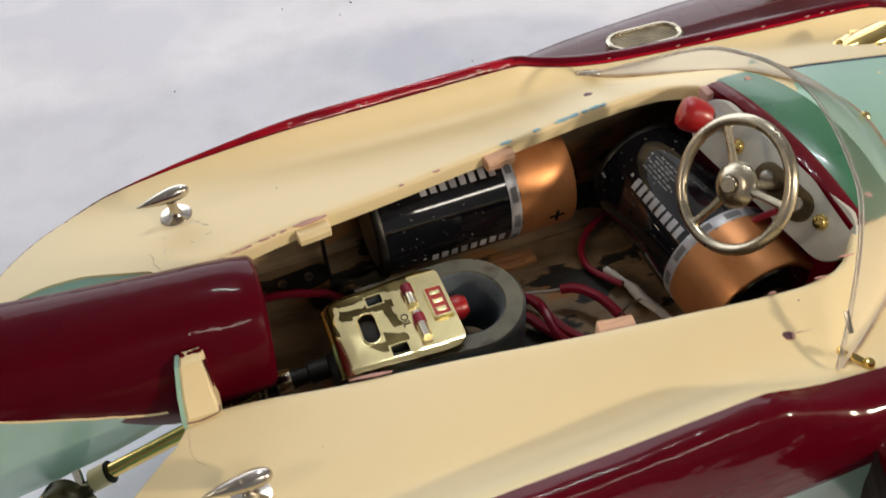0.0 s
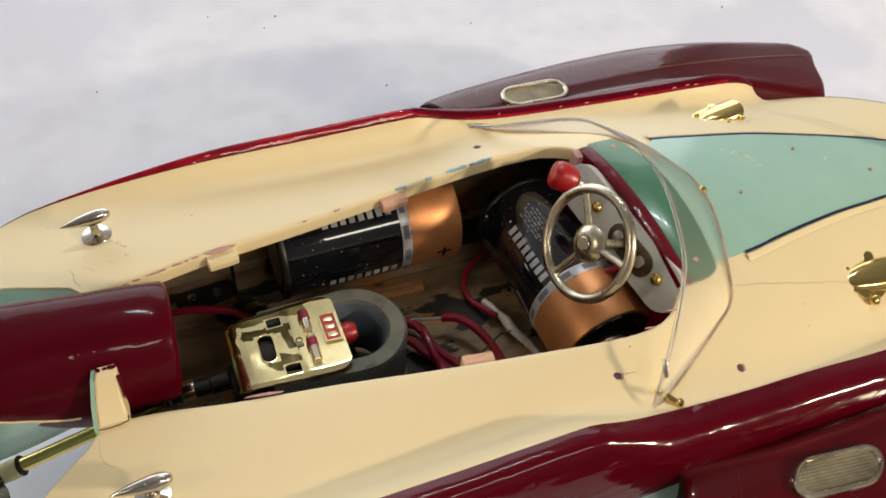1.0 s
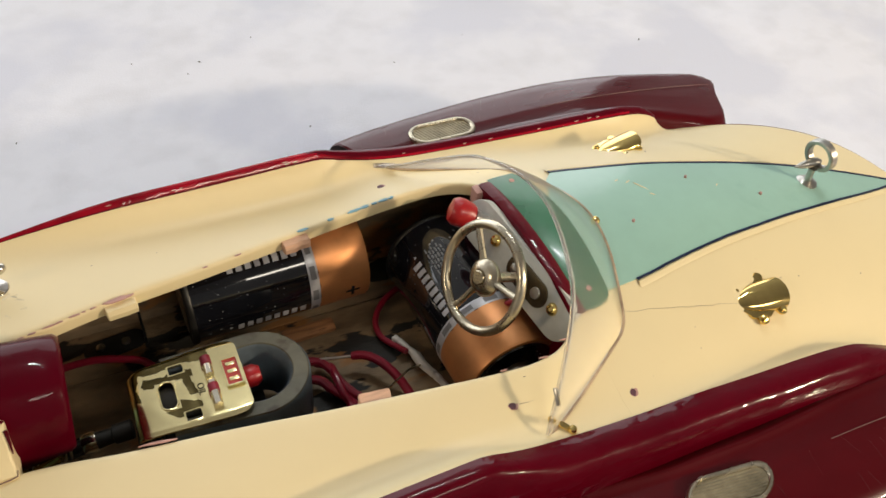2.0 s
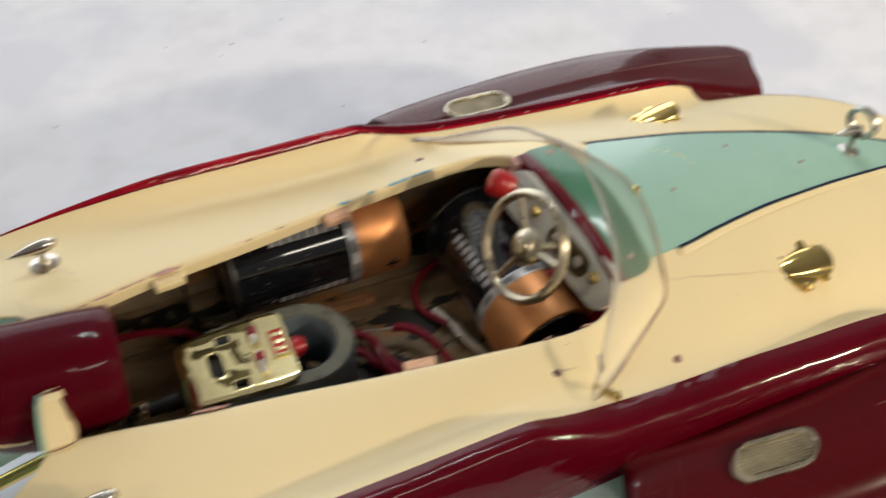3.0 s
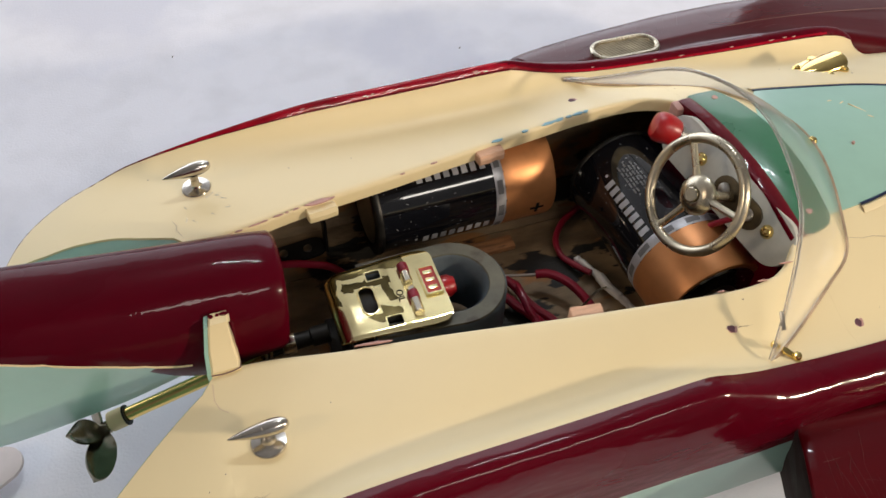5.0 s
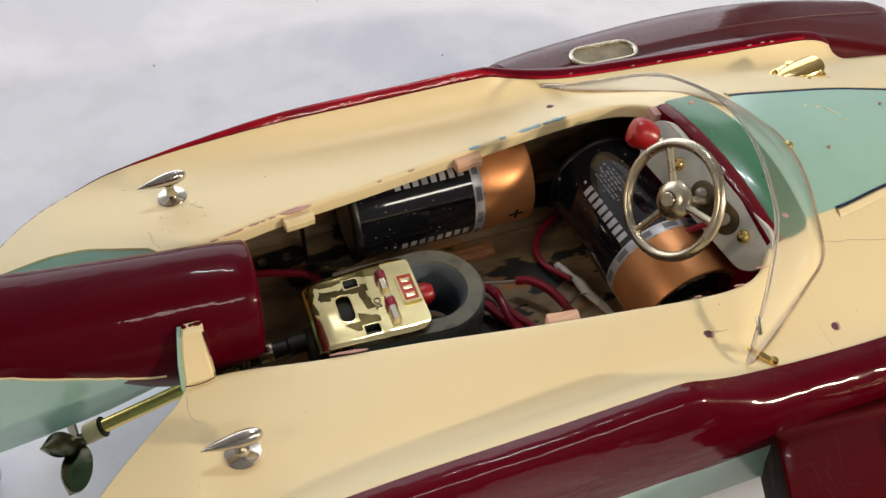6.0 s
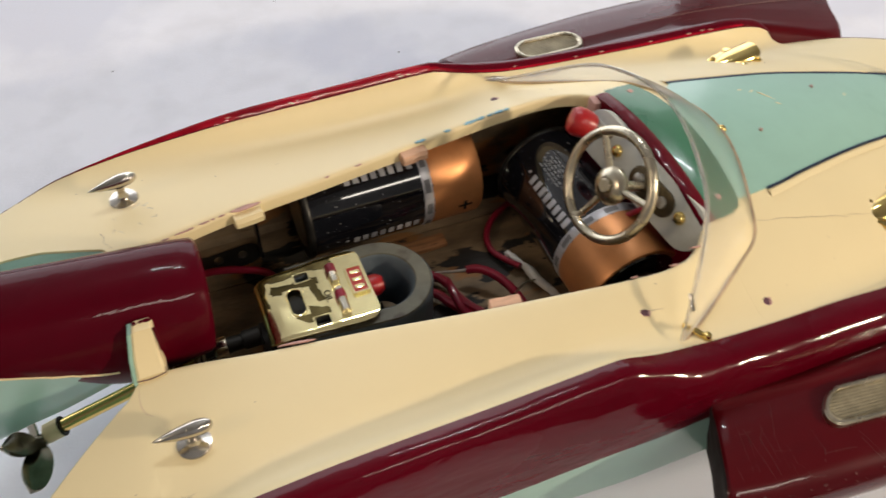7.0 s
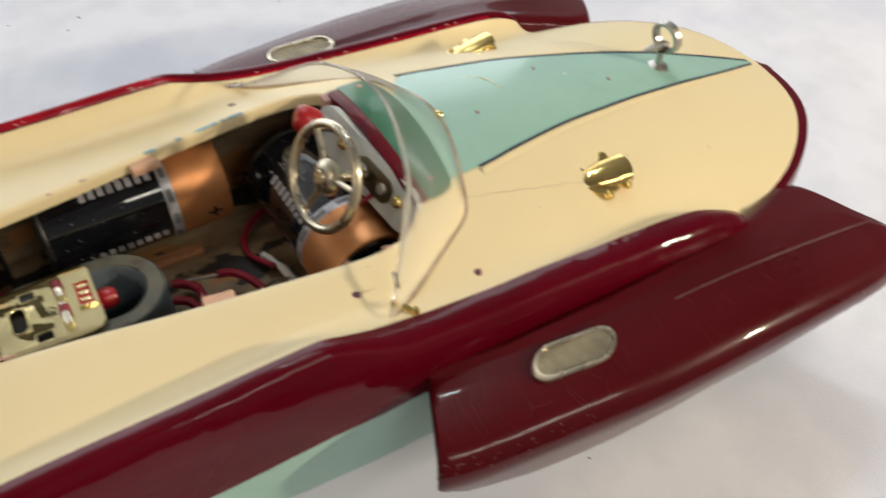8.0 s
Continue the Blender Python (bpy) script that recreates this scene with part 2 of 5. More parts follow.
def turned(bm, profile, n=32, m=None):
    """A body turned about z from (radius, height) rows in millimetres."""
    rows = []
    for r, z in profile:
        rows.append([(max(r, 0.01) * math.cos(2 * math.pi * i / n), max(r, 0.01) * math.sin(2 * math.pi * i / n), z) for i in range(n)])
    made = loft(bm, rows, ring=True, caps=True)
    vs = [v for row in made for v in row]
    if m is not None:
        bmesh.ops.transform(bm, matrix=m, verts=vs)
    return vs


def tube(bm, points, radius, n=10, closed=False):
    """A round bar along points in millimetres; radius may be one number or one for each point."""
    pts = [Vector(p) for p in points]
    rad = radius if isinstance(radius, (list, tuple)) else [radius] * len(pts)
    up = Vector((0.13, 0.21, 1)).normalized()
    rows = []
    for i, p in enumerate(pts):
        a = pts[i - 1] if (i or closed) else p
        b = pts[(i + 1) % len(pts)] if (i + 1 < len(pts) or closed) else p
        d = (b - a).normalized()
        side = up.cross(d)
        side = side.normalized() if side.length > 1e-4 else Vector((1, 0, 0))
        up = d.cross(side).normalized()
        rows.append([tuple(p + side * rad[i] * math.cos(2 * math.pi * k / n) + up * rad[i] * math.sin(2 * math.pi * k / n)) for k in range(n)])
    if closed:
        rows.append(rows[0])
        made = [[bm.verts.new(Vector(q) * MM) for q in row] for row in rows[:-1]]
        made.append(made[0])
        for a, b in zip(made, made[1:]):
            for i in range(n):
                bm.faces.new([a[i], a[(i + 1) % n], b[(i + 1) % n], b[i]])
    else:
        loft(bm, rows, ring=True, caps=True)


def bend(points, steps=8):
    """A smooth line through points (Catmull-Rom)."""
    p = [Vector(q) for q in points]
    p = [p[0] * 2 - p[1], *p, p[-1] * 2 - p[-2]]
    out = []
    for i in range(1, len(p) - 2):
        for s in range(steps):
            t = s / steps
            out.append(0.5 * ((2 * p[i]) + (-p[i - 1] + p[i + 1]) * t + (2 * p[i - 1] - 5 * p[i] + 4 * p[i + 1] - p[i + 2]) * t**2 + (-p[i - 1] + 3 * p[i] - 3 * p[i + 1] + p[i + 2]) * t**3))
    out.append(p[-2])
    return [tuple(q) for q in out]


def slab(bm, outline, z0, z1, bevel=0.0, m=None):
    """A plate of that outline (millimetres) between two heights."""
    vs = [bm.verts.new((x * MM, y * MM, z0 * MM)) for x, y in outline]
    f = bm.faces.new(vs)
    r = bmesh.ops.extrude_face_region(bm, geom=[f])
    top = [v for v in r["geom"] if isinstance(v, bmesh.types.BMVert)]
    bmesh.ops.translate(bm, vec=(0, 0, (z1 - z0) * MM), verts=top)
    allv = vs + top
    if bevel:
        tf = [g for g in r["geom"] if isinstance(g, bmesh.types.BMFace)]
        es = [e for e in tf[0].edges]
        q = bmesh.ops.bevel(bm, geom=es, offset=bevel * MM, segments=2, affect="EDGES", profile=0.6)
        allv = [v for v in allv if v.is_valid] + [v for v in q["verts"] if v.is_valid]
    if m is not None:
        bmesh.ops.transform(bm, matrix=m, verts=list(set(allv)))
    return allv


def pierced(bm, x0, x1, y0, y1, r, openings, height, cell=0.55):
    """A rounded sheet (millimetres) with real openings (centre, half sizes, corner radius), bent by height(x, y)."""
    def inside(x, y, cx, cy, hx, hy, q):
        a, b = abs(x - cx) - hx + q, abs(y - cy) - hy + q
        return math.hypot(max(a, 0), max(b, 0)) + min(max(a, b), 0) - q

    def field(x, y):
        f = inside(x, y, (x0 + x1) / 2, (y0 + y1) / 2, (x1 - x0) / 2, (y1 - y0) / 2, r)
        for o in openings:
            f = max(f, -inside(x, y, *o))
        return f

    nx, ny = round((x1 - x0) / cell), round((y1 - y0) / cell)
    grid = {}
    for i in range(nx + 1):
        for k in range(ny + 1):
            grid[i, k] = bm.verts.new((x0 + (x1 - x0) * i / nx, y0 + (y1 - y0) * k / ny, 0))
    for i in range(nx):
        for k in range(ny):
            q = [grid[i, k], grid[i + 1, k], grid[i + 1, k + 1], grid[i, k + 1]]
            if sum(field(v.co.x, v.co.y) for v in q) / 4 < 0:
                bm.faces.new(q)
    for v in [v for v in bm.verts if not v.link_faces]:
        bm.verts.remove(v)
    for v in [v for v in bm.verts if v.is_boundary]:
        for step in range(3):
            x, y, h = v.co.x, v.co.y, 0.02
            f = field(x, y)
            gx, gy = (field(x + h, y) - field(x - h, y)) / (2 * h), (field(x, y + h) - field(x, y - h)) / (2 * h)
            d = max(0.2, gx * gx + gy * gy)
            v.co.x, v.co.y = x - f * gx / d, y - f * gy / d
    for v in bm.verts:
        v.co = Vector((v.co.x, v.co.y, height(v.co.x, v.co.y))) * MM
    thicken(bm, 0.6)


def stadium(length, width, n=10):
    r, h = width / 2, length / 2 - width / 2
    return [(h + r * math.cos(a), r * math.sin(a)) for a in [math.pi * (i / n - 0.5) for i in range(n + 1)]] + [(-h + r * math.cos(a), r * math.sin(a)) for a in [math.pi * (i / n + 0.5) for i in range(n + 1)]]


def rounded(x0, x1, y0, y1, r, n=5):
    pts = []
    for cx, cy, a0 in ((x1 - r, y1 - r, 0), (x0 + r, y1 - r, 90), (x0 + r, y0 + r, 180), (x1 - r, y0 + r, 270)):
        for i in range(n + 1):
            a = radians(a0 + 90 * i / n)
            pts.append((cx + r * math.cos(a), cy + r * math.sin(a)))
    return pts


def frame_on(x, y, z, normal, along):
    """A pose whose z is the normal and whose x runs along; place in millimetres."""
    k = Vector(normal).normalized()
    i = Vector(along)
    i = (i - k * i.dot(k)).normalized()
    j = k.cross(i)
    m = Matrix((i, j, k)).transposed().to_4x4()
    m.translation = Vector((x, y, z)) * MM
    return m


# ---- the room and the table ----
def room():
    bm = bmesh.new()
    box(bm, -2500, 2500, -2300, 2700, -760, -740)
    tagged(finish("floor", bm, CARPET), "brown carpeted floor of the room", "floor", kind="structure")
    for nm, b in (("wall_north", (-2500, 2500, 2700, 2800)), ("wall_south", (-2500, 2500, -2400, -2300)), ("wall_east", (2500, 2600, -2400, 2800)), ("wall_west", (-2600, -2500, -2400, 2800))):
        bm = bmesh.new()
        box(bm, *b, -760, 1900)
        tagged(finish(nm, bm, WALL), "plain light grey painted room wall", "wall", kind="structure")
    bm = bmesh.new()
    box(bm, -2600, 2600, -2400, 2800, 1900, 1950)
    tagged(finish("ceiling", bm, WALL), "plain light ceiling", "ceiling", kind="structure")


def table():
    ob = thing("table", 0, 0.25, -0.74, "long table under a white cotton cloth", "table")
    bm = bmesh.new()
    box(bm, -950, 950, -450, 700, 715, 736, 2)
    part("tabletop", bm, WOOD_STAND, ob)
    for sx in (-1, 1):
        for sy in (-1, 1):
            bm = bmesh.new()
            box(bm, sx * 900 - 25, sx * 900 + 25, (640 if sy > 0 else -400) - 25, (640 if sy > 0 else -400) + 25, 0, 715, 3)
            part("leg", bm, WOOD_STAND, ob)


def cloth_z(x, y):
    w = noise.noise(Vector((x * 0.012, y * 0.005, 3.1))) * 4.2 + noise.noise(Vector((x * 0.018, y * 0.012, 9.7))) * 1.9 + noise.noise(Vector((x * 0.05, y * 0.05, 1.7))) * 0.25
    return -3.2 + max(0.0, w + 1.2) * 0.8


def cloth():
    bm = bmesh.new()
    n = 150
    rows = []
    for i in range(n + 1):
        row = []
        for k in range(n + 1):
            x, y = -960 + 1920 * i / n, -213 + 1173 * k / n
            row.append((x, y, cloth_z(x, y)))
        drop = [(x + 3 * noise.noise(Vector((x * 0.01, d * 0.01, 0))), -216 - 6 * noise.noise(Vector((x * 0.008, d * 0.004, 5))) ** 2, -d) for d in (240, 120, 40, 8)]
        rows.append(drop + row)
    loft(bm, rows)
    thicken(bm, 0.6)
    tagged(finish("tablecloth", bm, CLOTH, smooth=80), "white cotton cloth spread over the table, faintly creased", "tablecloth")


room()
table()
cloth()

# ---- the boat ----
boat = thing("model_boat", 0.0, 0.0, 0.0, "vintage wooden model speedboat in cream, maroon and teal, hatch taken off", "model boat")

# half breadths and heights by station (millimetres)
OPENING = [(-124, 20), (-117, 20.3), (-92, 24.5), (-68, 27.6), (-42, 31.6), (-18, 35), (0, 37.3), (10, 38), (17, 37.4), (22, 35.4), (26, 32), (28.5, 28), (30, 22)]
CROWN = [(-174, 76), (-164, 81), (-150, 86), (-136, 88.7), (-124, 90.5), (-90, 92.5), (-40, 94.5), (0, 97), (50, 99.5), (80, 98), (110, 93.5), (145, 86), (172, 78.5), (205, 69)]
DROP = [(-170, 3), (-120, 4.4), (-60, 9), (0, 12.6), (35, 16), (70, 21), (100, 22), (130, 19), (150, 16), (175, 11), (205, 2)]
CREST_Y = [(-174, 43), (-170.5, 48.5), (-164, 53.5), (-153, 58), (-143, 60.2), (-133, 61.4), (-110, 61.5), (-80, 61.5), (-50, 61.5), (-28, 61.4), (-17.5, 61.3), (-7, 61.4), (11, 61.1), (35, 61.2), (50, 61.1), (73, 61.5), (93, 61.8), (108, 62.5), (116, 63.7), (122, 64.5), (128, 64.6), (133, 63.6), (149, 58.9), (163, 53.4), (174, 46.6), (185, 37.0), (193, 27.0), (197.5, 17.6), (200, 8.6), (201, 0.4)]
CREST_Z = [(-133, 87.5), (-110, 91), (-80, 93.6), (-50, 94.4), (-28, 95.2), (-17.5, 95.4), (-8, 92.6), (0, 90.3), (11, 88.3), (20, 87.3), (35, 86.3), (50, 85.7), (73, 84.5), (93, 83.7), (108, 82.5), (118, 79.8), (127, 75.5), (132, 71)]
STERN_FAR = [(-174, 42), (-168, 39.5), (-162, 37.8), (-154, 36.3), (-149, 34.9), (-143, 33.2), (-136, 29.8), (-127, 25.4), (-125, 24.3), (-124, 22)]
STERN_NEAR = [(-174, 60), (-162, 53), (-152.3, 45.6), (-146.4, 40.7), (-139.3, 34.8), (-133.2, 30.1), (-128, 26.4), (-125, 24.3), (-124, 22)]


def stern_edge(x, side):
    """Inner edge of a tail wing; the two sides were not cut alike."""
    return min(curve(x, STERN_FAR if side > 0 else STERN_NEAR), curve(x, CREST_Y) - 0.6)


def deck_z(x, y):
    return curve(x, CROWN) - curve(x, DROP) * (y / 60.0) ** 2


def deck_point(x, y):
    """The cream deck's surface, with the raised edge."""
    yc = curve(x, CREST_Y)
    z = deck_z(x, y)
    lift = (curve(x, CREST_Z) - deck_z(x, yc)) if -150 < x < 135.5 else 0.0
    lift *= ease((x + 150) / 22) * ease((135 - x) / 8)
    z += lift * max(0.0, (y - (yc - 13)) / 13) ** 2.6
    return z


def lip(k):
    """The worn edge of the opening is rounded over."""
    return (1.5, 0.55, 0.12, 0.0)[k] if k < 4 else 0.0


def span(a, b, step):
    n = max(1, round((b - a) / step))
    return [a + (b - a) * i / n for i in range(n + 1)]


def deck():
    bm = bmesh.new()
    across = [0, 0.012, 0.03, 0.06, 0.12, 0.25, 0.4, 0.55, 0.66, 0.74, 0.80, 0.85, 0.89, 0.925, 0.96, 0.985, 1.0]
    for side in (1, -1):
        rows = []
        for x in [-173.8, -173, -172] + span(-171, -124.01, 3):
            a, b = stern_edge(x, side), curve(x, CREST_Y)
            rows.append([(x, side * (a + (b - a) * t), deck_point(x, a + (b - a) * t)) for t in across])
        for x in span(-124, 10, 3.2) + [12, 14, 16, 18, 20, 22, 24, 25.5, 27, 28, 29, 30]:
            a, b = curve(x, OPENING), curve(x, CREST_Y)
            rows.append([(x, side * (a + (b - a) * t), deck_point(x, a + (b - a) * t) - lip(k)) for k, t in enumerate(across)])
        if side < 0:
            rows = [r[::-1] for r in rows]
        loft(bm, rows)
    rows = []
    full = [-t for t in across[:3:-1]] + [0.0] + across[4:]
    for x in span(30.02, 130, 3.2) + span(132, 194, 2.2) + [196, 197.5, 199, 200.2, 201.2, 201.8, 202.1]:
        b = curve(x, CREST_Y)
        rows.append([(x, b * t, deck_point(x, abs(b * t))) for t in full])
    loft(bm, rows)
    thicken(bm, 3.0)
    return part("deck", bm, CREAM, boat, "cream painted deck with chipped paint round the opening", 50)


DECK = deck()


def outer_profile(x, fuller=0.0):
    """Half section of the hull from the deck's edge outwards and down."""
    yc, zc = curve(x, CREST_Y), deck_point(x, curve(x, CREST_Y))
    roll = 0.02 + 0.98 * (ease((x + 140) / 70) if fuller else ease((x + 142) / 36))
    if x > 120:
        roll = 1.0 - (0.92 if fuller else 0.45) * ease((x - 118) / 22)
    w = (7.2 + 3.0 * ease((x + 17) / 22) * (1 - ease((x - 100) / 25))) * roll
    wide = (7.2 + 3.0 * ease((x + 70) / 80) * (1 - ease((x - 100) / 25))) * roll
    roll *= 1 - ease((x - 118) / 22)
    if fuller:
        rise = [(0.0, 0.1), (0.05, 1.0), (0.16, 1.7), (0.32, 1.5), (0.52, 0.3), (0.72, -2.0)]
    else:
        rise = [(-0.03, 0.1), (0.10, 0.55), (0.28, 1.1), (0.48, 1.2), (0.68, 0.5), (0.80, -0.6)]
    return [(yc - 0.5, zc - 3.2)] + [(yc + u * w - 0.3 * (u <= 0), zc + h * roll) for u, h in rise] + [(yc + 0.87 * w, zc - (3.6 if fuller else 1.7)), (yc + 0.5 * (0.92 * w + wide), zc - 5), (yc + wide, zc - 11)]


TEAL_TOP = [(-170, 62), (-130, 60.5), (-60, 61), (-42, 62.2), (-30, 63.8), (-17, 65.3), (-3, 66.3), (10, 67), (40, 67), (130, 50), (205, 46)]


def hull():
    stations = [-173.9, -173, -171.5] + span(-170, 194, 3.0) + [196, 197.5, 199, 200.2, 201.2, 201.8, 202.1]
    for side in (1, -1):
        top, low = [], []
        for x in stations:
            p = outer_profile(x, 0.5 if side > 0 else 0.0)
            ye, ze = p[-1]
            zt = min(curve(x, TEAL_TOP), ze - 3)
            tuck = 1.0 if x < 140 else 1.0 + 0.05 * ease((x - 140) / 64)
            q = p + [((ye - 1.0) * tuck if x > 140 else ye - 1.0, zt)]
            fore = 4.2 * ease((x - 150) / 50) * (side < 0)
            top.append([(x + fore * max(0, j - 1) / 9, side * a, b) for j, (a, b) in enumerate(q)])
            ya = q[-1][0]
            inn = 0.0 if x > -123 else min(stern_edge(x, side) + 2, ya - 1)
            low.append([(x + fore, side * a, b) for a, b in [(ya, zt), (ya - 1.4 if ya > 8 else ya * 0.7, zt - 12), (max(ya - 3.0, ya * 0.5), 38 + max(0, x - 120) * 0.10), (max(ya * 0.45, inn), 31 + max(0, x - 120) * 0.15), (inn, 30 + max(0, x - 120) * 0.18)]])
        bm = bmesh.new()
        loft(bm, top)
        part("hull_side", bm, MAROON, boat, "glossy maroon rolled hull side", 60)
        bm = bmesh.new()
        loft(bm, low)
        part("hull_bottom", bm, TEAL, boat, "teal painted lower hull", 40)
    bm = bmesh.new()
    rows = []
    for x in span(-128, 112, 3.0):
        p = outer_profile(x, 0.5)
        k = (0.8 if x < -16 else 0.05) + 0.2 * abs(noise.noise(Vector((x * 0.15, 0, 3))))
        full = 1 - 0.62 * ease((x + 22) / 12)
        line = [(p[1][0] + (p[i][0] - p[1][0]) * full - 0.05, p[1][1] + (p[i][1] - p[1][1]) * full + 0.08) for i in (1, 2, 3)]
        tip = (p[3][0] + (p[4][0] - p[3][0]) * k, p[3][1] + (p[4][1] - p[3][1]) * k)
        line.append((p[1][0] + (tip[0] - p[1][0]) * full, p[1][1] + (tip[1] - p[1][1]) * full + 0.09))
        rows.append([(x, a, b) for a, b in line])
    loft(bm, rows)
    part("rail_stripe", bm, RAIL_RED, boat, "bright red stripe along the rail", 60)
    # transom behind the wings
    for side in (1, -1):
        bm = bmesh.new()
        rows = []
        for x in [-173.8, -173, -172] + span(-171, -124.01, 3):
            y = stern_edge(x, side) - 0.3
            z = deck_point(x, y)
            rows.append([(x - 0.2, side * y, z - 0.5), (x + 2, side * (y + 0.5), z - 12), (x + 6, side * (y + 2), 33)])
        rows.append([(-124.4, side * 12, 86), (-124.2, side * 12, 76), (-124, side * 12, 33)])
        loft(bm, rows)
        part("transom", bm, TEAL, boat, "teal painted stern wall between the tail wings", 50)


hull()


def interior():
    """The bare wooden inside of the hull."""
    bm = bmesh.new()
    inner = lambda x: min(63.0, curve(x, CREST_Y) - 1.0)
    for side in (1, -1):
        rows = []
        for x in span(-123, 60, 6):
            rows.append([(x, side * inner(x), deck_z(x, 60) - 4.5), (x, side * (inner(x) - 0.6), 60), (x, side * (inner(x) - 3), 49), (x, side * (inner(x) - 6), 47)])
        loft(bm, rows)
    loft(bm, [[(60, -60, 47), (60, 60, 47)], [(60, -60, 70), (60, 60, 70)]])
    loft(bm, [[(-123.2, -58, 47), (-123.2, 58, 47)], [(-123.2, -58, 86), (-123.2, 58, 86)]])
    part("inner_wall", bm, WOOD_FLOOR, boat, "dark stained bare wood inside the hull")
    edges = [-62, -14, 36, 62]
    for a, b in zip(edges, edges[1:]):
        bm = bmesh.new()
        box(bm, -123, 60, a + 0.25, b - 0.25, 43, 47.6 + random.uniform(-0.3, 0.3), 0.4)
        part("floor_plank", bm, WOOD_FLOOR, boat, "stained wooden bottom plank")


interior()


def tail_body():
    """The maroon stern fairing above the propeller."""
    top, low = [], []
    ZT = [(-225, 108), (-200, 112), (-170, 111.8), (-150, 109.6), (-126, 107.4), (-102, 104.6), (-100.6, 103)]
    ZC = [(-225, 104), (-200, 105.5), (-185, 105), (-170, 102.5), (-160, 99.3), (-150, 95.3), (-142, 92.3), (-126, 87), (-118, 86), (-102, 86)]
    HW = [(-225, 3), (-212, 6), (-200, 8), (-185, 10), (-165, 12.6), (-150, 14), (-126, 15.2), (-102, 15), (-100.6, 14)]
    ZK = [(-225, 75), (-205, 54.5), (-183, 50.8), (-166, 52.6), (-150, 58.0), (-128, 69.6), (-115, 75), (-102, 78), (-100.6, 79)]
    for x in [-225, -219] + span(-212, -102, 4) + [-101.2, -100.6]:
        zt, zc, w, zk = curve(x, ZT), curve(x, ZC), curve(x, HW), curve(x, ZK)
        row = []
        for i in range(17):
            a = math.pi * i / 16
            row.append((x, w * math.copysign(abs(math.cos(a)) ** 0.86, math.cos(a)), zc + (zt - zc) * math.sin(a) ** 0.9))
        if x > -127:
            for i in range(1, 8):
                a = math.pi + math.pi * i / 8
                row.append((x, w * math.cos(a), zc + (zc - zk) * math.sin(a)))
        else:
            f = ease((-127 - x) / 20)
            for i in range(1, 8):
                a = math.pi + math.pi * i / 8
                row.append((x, w * math.cos(a) * 0.97, zc + (zc - zk) * math.sin(a) * (1 - f) * 0.9 - f * 1.2))
        back = ease((x + 120) / 18)
        row = [(a - back * (1.6 + 0.13 * max(0.0, 104 - c)), b, c) for a, b, c in row]
        top.append(row)
        if x < -124:
            lrow = []
            for t in (1.0, 0.97, 0.8, 0.55, 0.25, 0.0, -0.25, -0.55, -0.8, -0.97, -1.0):
                d = 1 - abs(t)
                lrow.append((x, w * (0.985 * abs(t) ** 0.8 + 0.10 * (1 - abs(t))) * (1 if t >= 0 else -1), zc - 1.0 - (zc - 1.0 - zk) * min(1, d * 1.05) ** 0.95))
            low.append(lrow)
    bm = bmesh.new()
    loft(bm, top, ring=True, caps=True)
    fairing = part("tail_fairing", bm, MAROON_TAIL, boat, "rounded glossy maroon stern fairing", 45)
    bm = bmesh.new()
    loft(bm, low, caps=True)
    part("tail_underside", bm, TEAL, fairing, "teal underside of the fairing", 40)
    bm = bmesh.new()
    for side in (-1, 1):
        rows = []
        for x in span(-212, -128, 2):
            w, zc = curve(x, HW), curve(x, ZC)
            h = 0.35 * noise.noise(Vector((x * 0.3, side, 2)))
            rows.append([(x, side * (w * 0.99), zc + 0.1 + h), (x, side * (w + 0.3), zc - 0.1 + h), (x, side * (w + 0.25), zc - 0.45 + 1.6 * h), (x, side * (w * 0.95), zc - 0.9)])
        loft(bm, rows)
    part("trim_line", bm, CREAM, fairing, "thin cream trim line with cracks")
    # corner block between the deck and the fairing
    bm = bmesh.new()
    rows = []
    for x, dz in ((-124.0, -0.5), (-123.4, 0.1), (-117.6, 0.1), (-117.0, -0.6)):
        k = 1.0 if x < -120 else 0.0
        rows.append([(x, -22.6, 87), (x, -21.9, 91.4 + dz), (x - 0.4 + 0.9 * k, -18.5, 95.0 + dz), (x - 0.2 + 2.0 * k, -15.4, 100.6 + dz), (x + 2.4 * k, -12.6, 101.2 + dz), (x + 2.4 * k, -12, 88)])
    loft(bm, rows, ring=True, caps=True)
    block = part("corner_block", bm, CREAM, boat, "small cream painted corner block", 22)
    bm = bmesh.new()
    rows = [[(x, -23.2, 82), (x, -22.2, 91.2), (x + 0.5, -18.6, 94.8), (x + 1.8, -15.4, 100.2), (x + 2.4, -11, 100.2), (x + 2.4, -11, 82)] for x in (-124.9, -124.05)]
    loft(bm, rows, ring=True, caps=True)
    part("block_cheek", bm, TEAL, block, "teal painted cheek of the block", 40)
    bm = bmesh.new()
    for x, w in ((-121.0, 0.5), (-118.0, 0.9), (-119.6, 0.35)):
        slab(bm, [(w * math.cos(a) * random.uniform(0.7, 1.5), 0.45 * math.sin(a) * random.uniform(0.6, 1.3)) for a in [2 * math.pi * i / 9 for i in range(9)]], -0.2, 0.12, m=frame_on(x, -13.3, 101.3, (0, -0.2, 1), (1, 0, 0)))
    tube(bm, [(-116.95, -15.4, 100.4), (-116.8, -17.0, 97.6), (-116.9, -18.4, 95.2)], [0.5, 0.35, 0.15], 6)
    part("ragged_paint", bm, MAROON_TAIL, block, "ragged edge of maroon paint over the block")
    bm = bmesh.new()
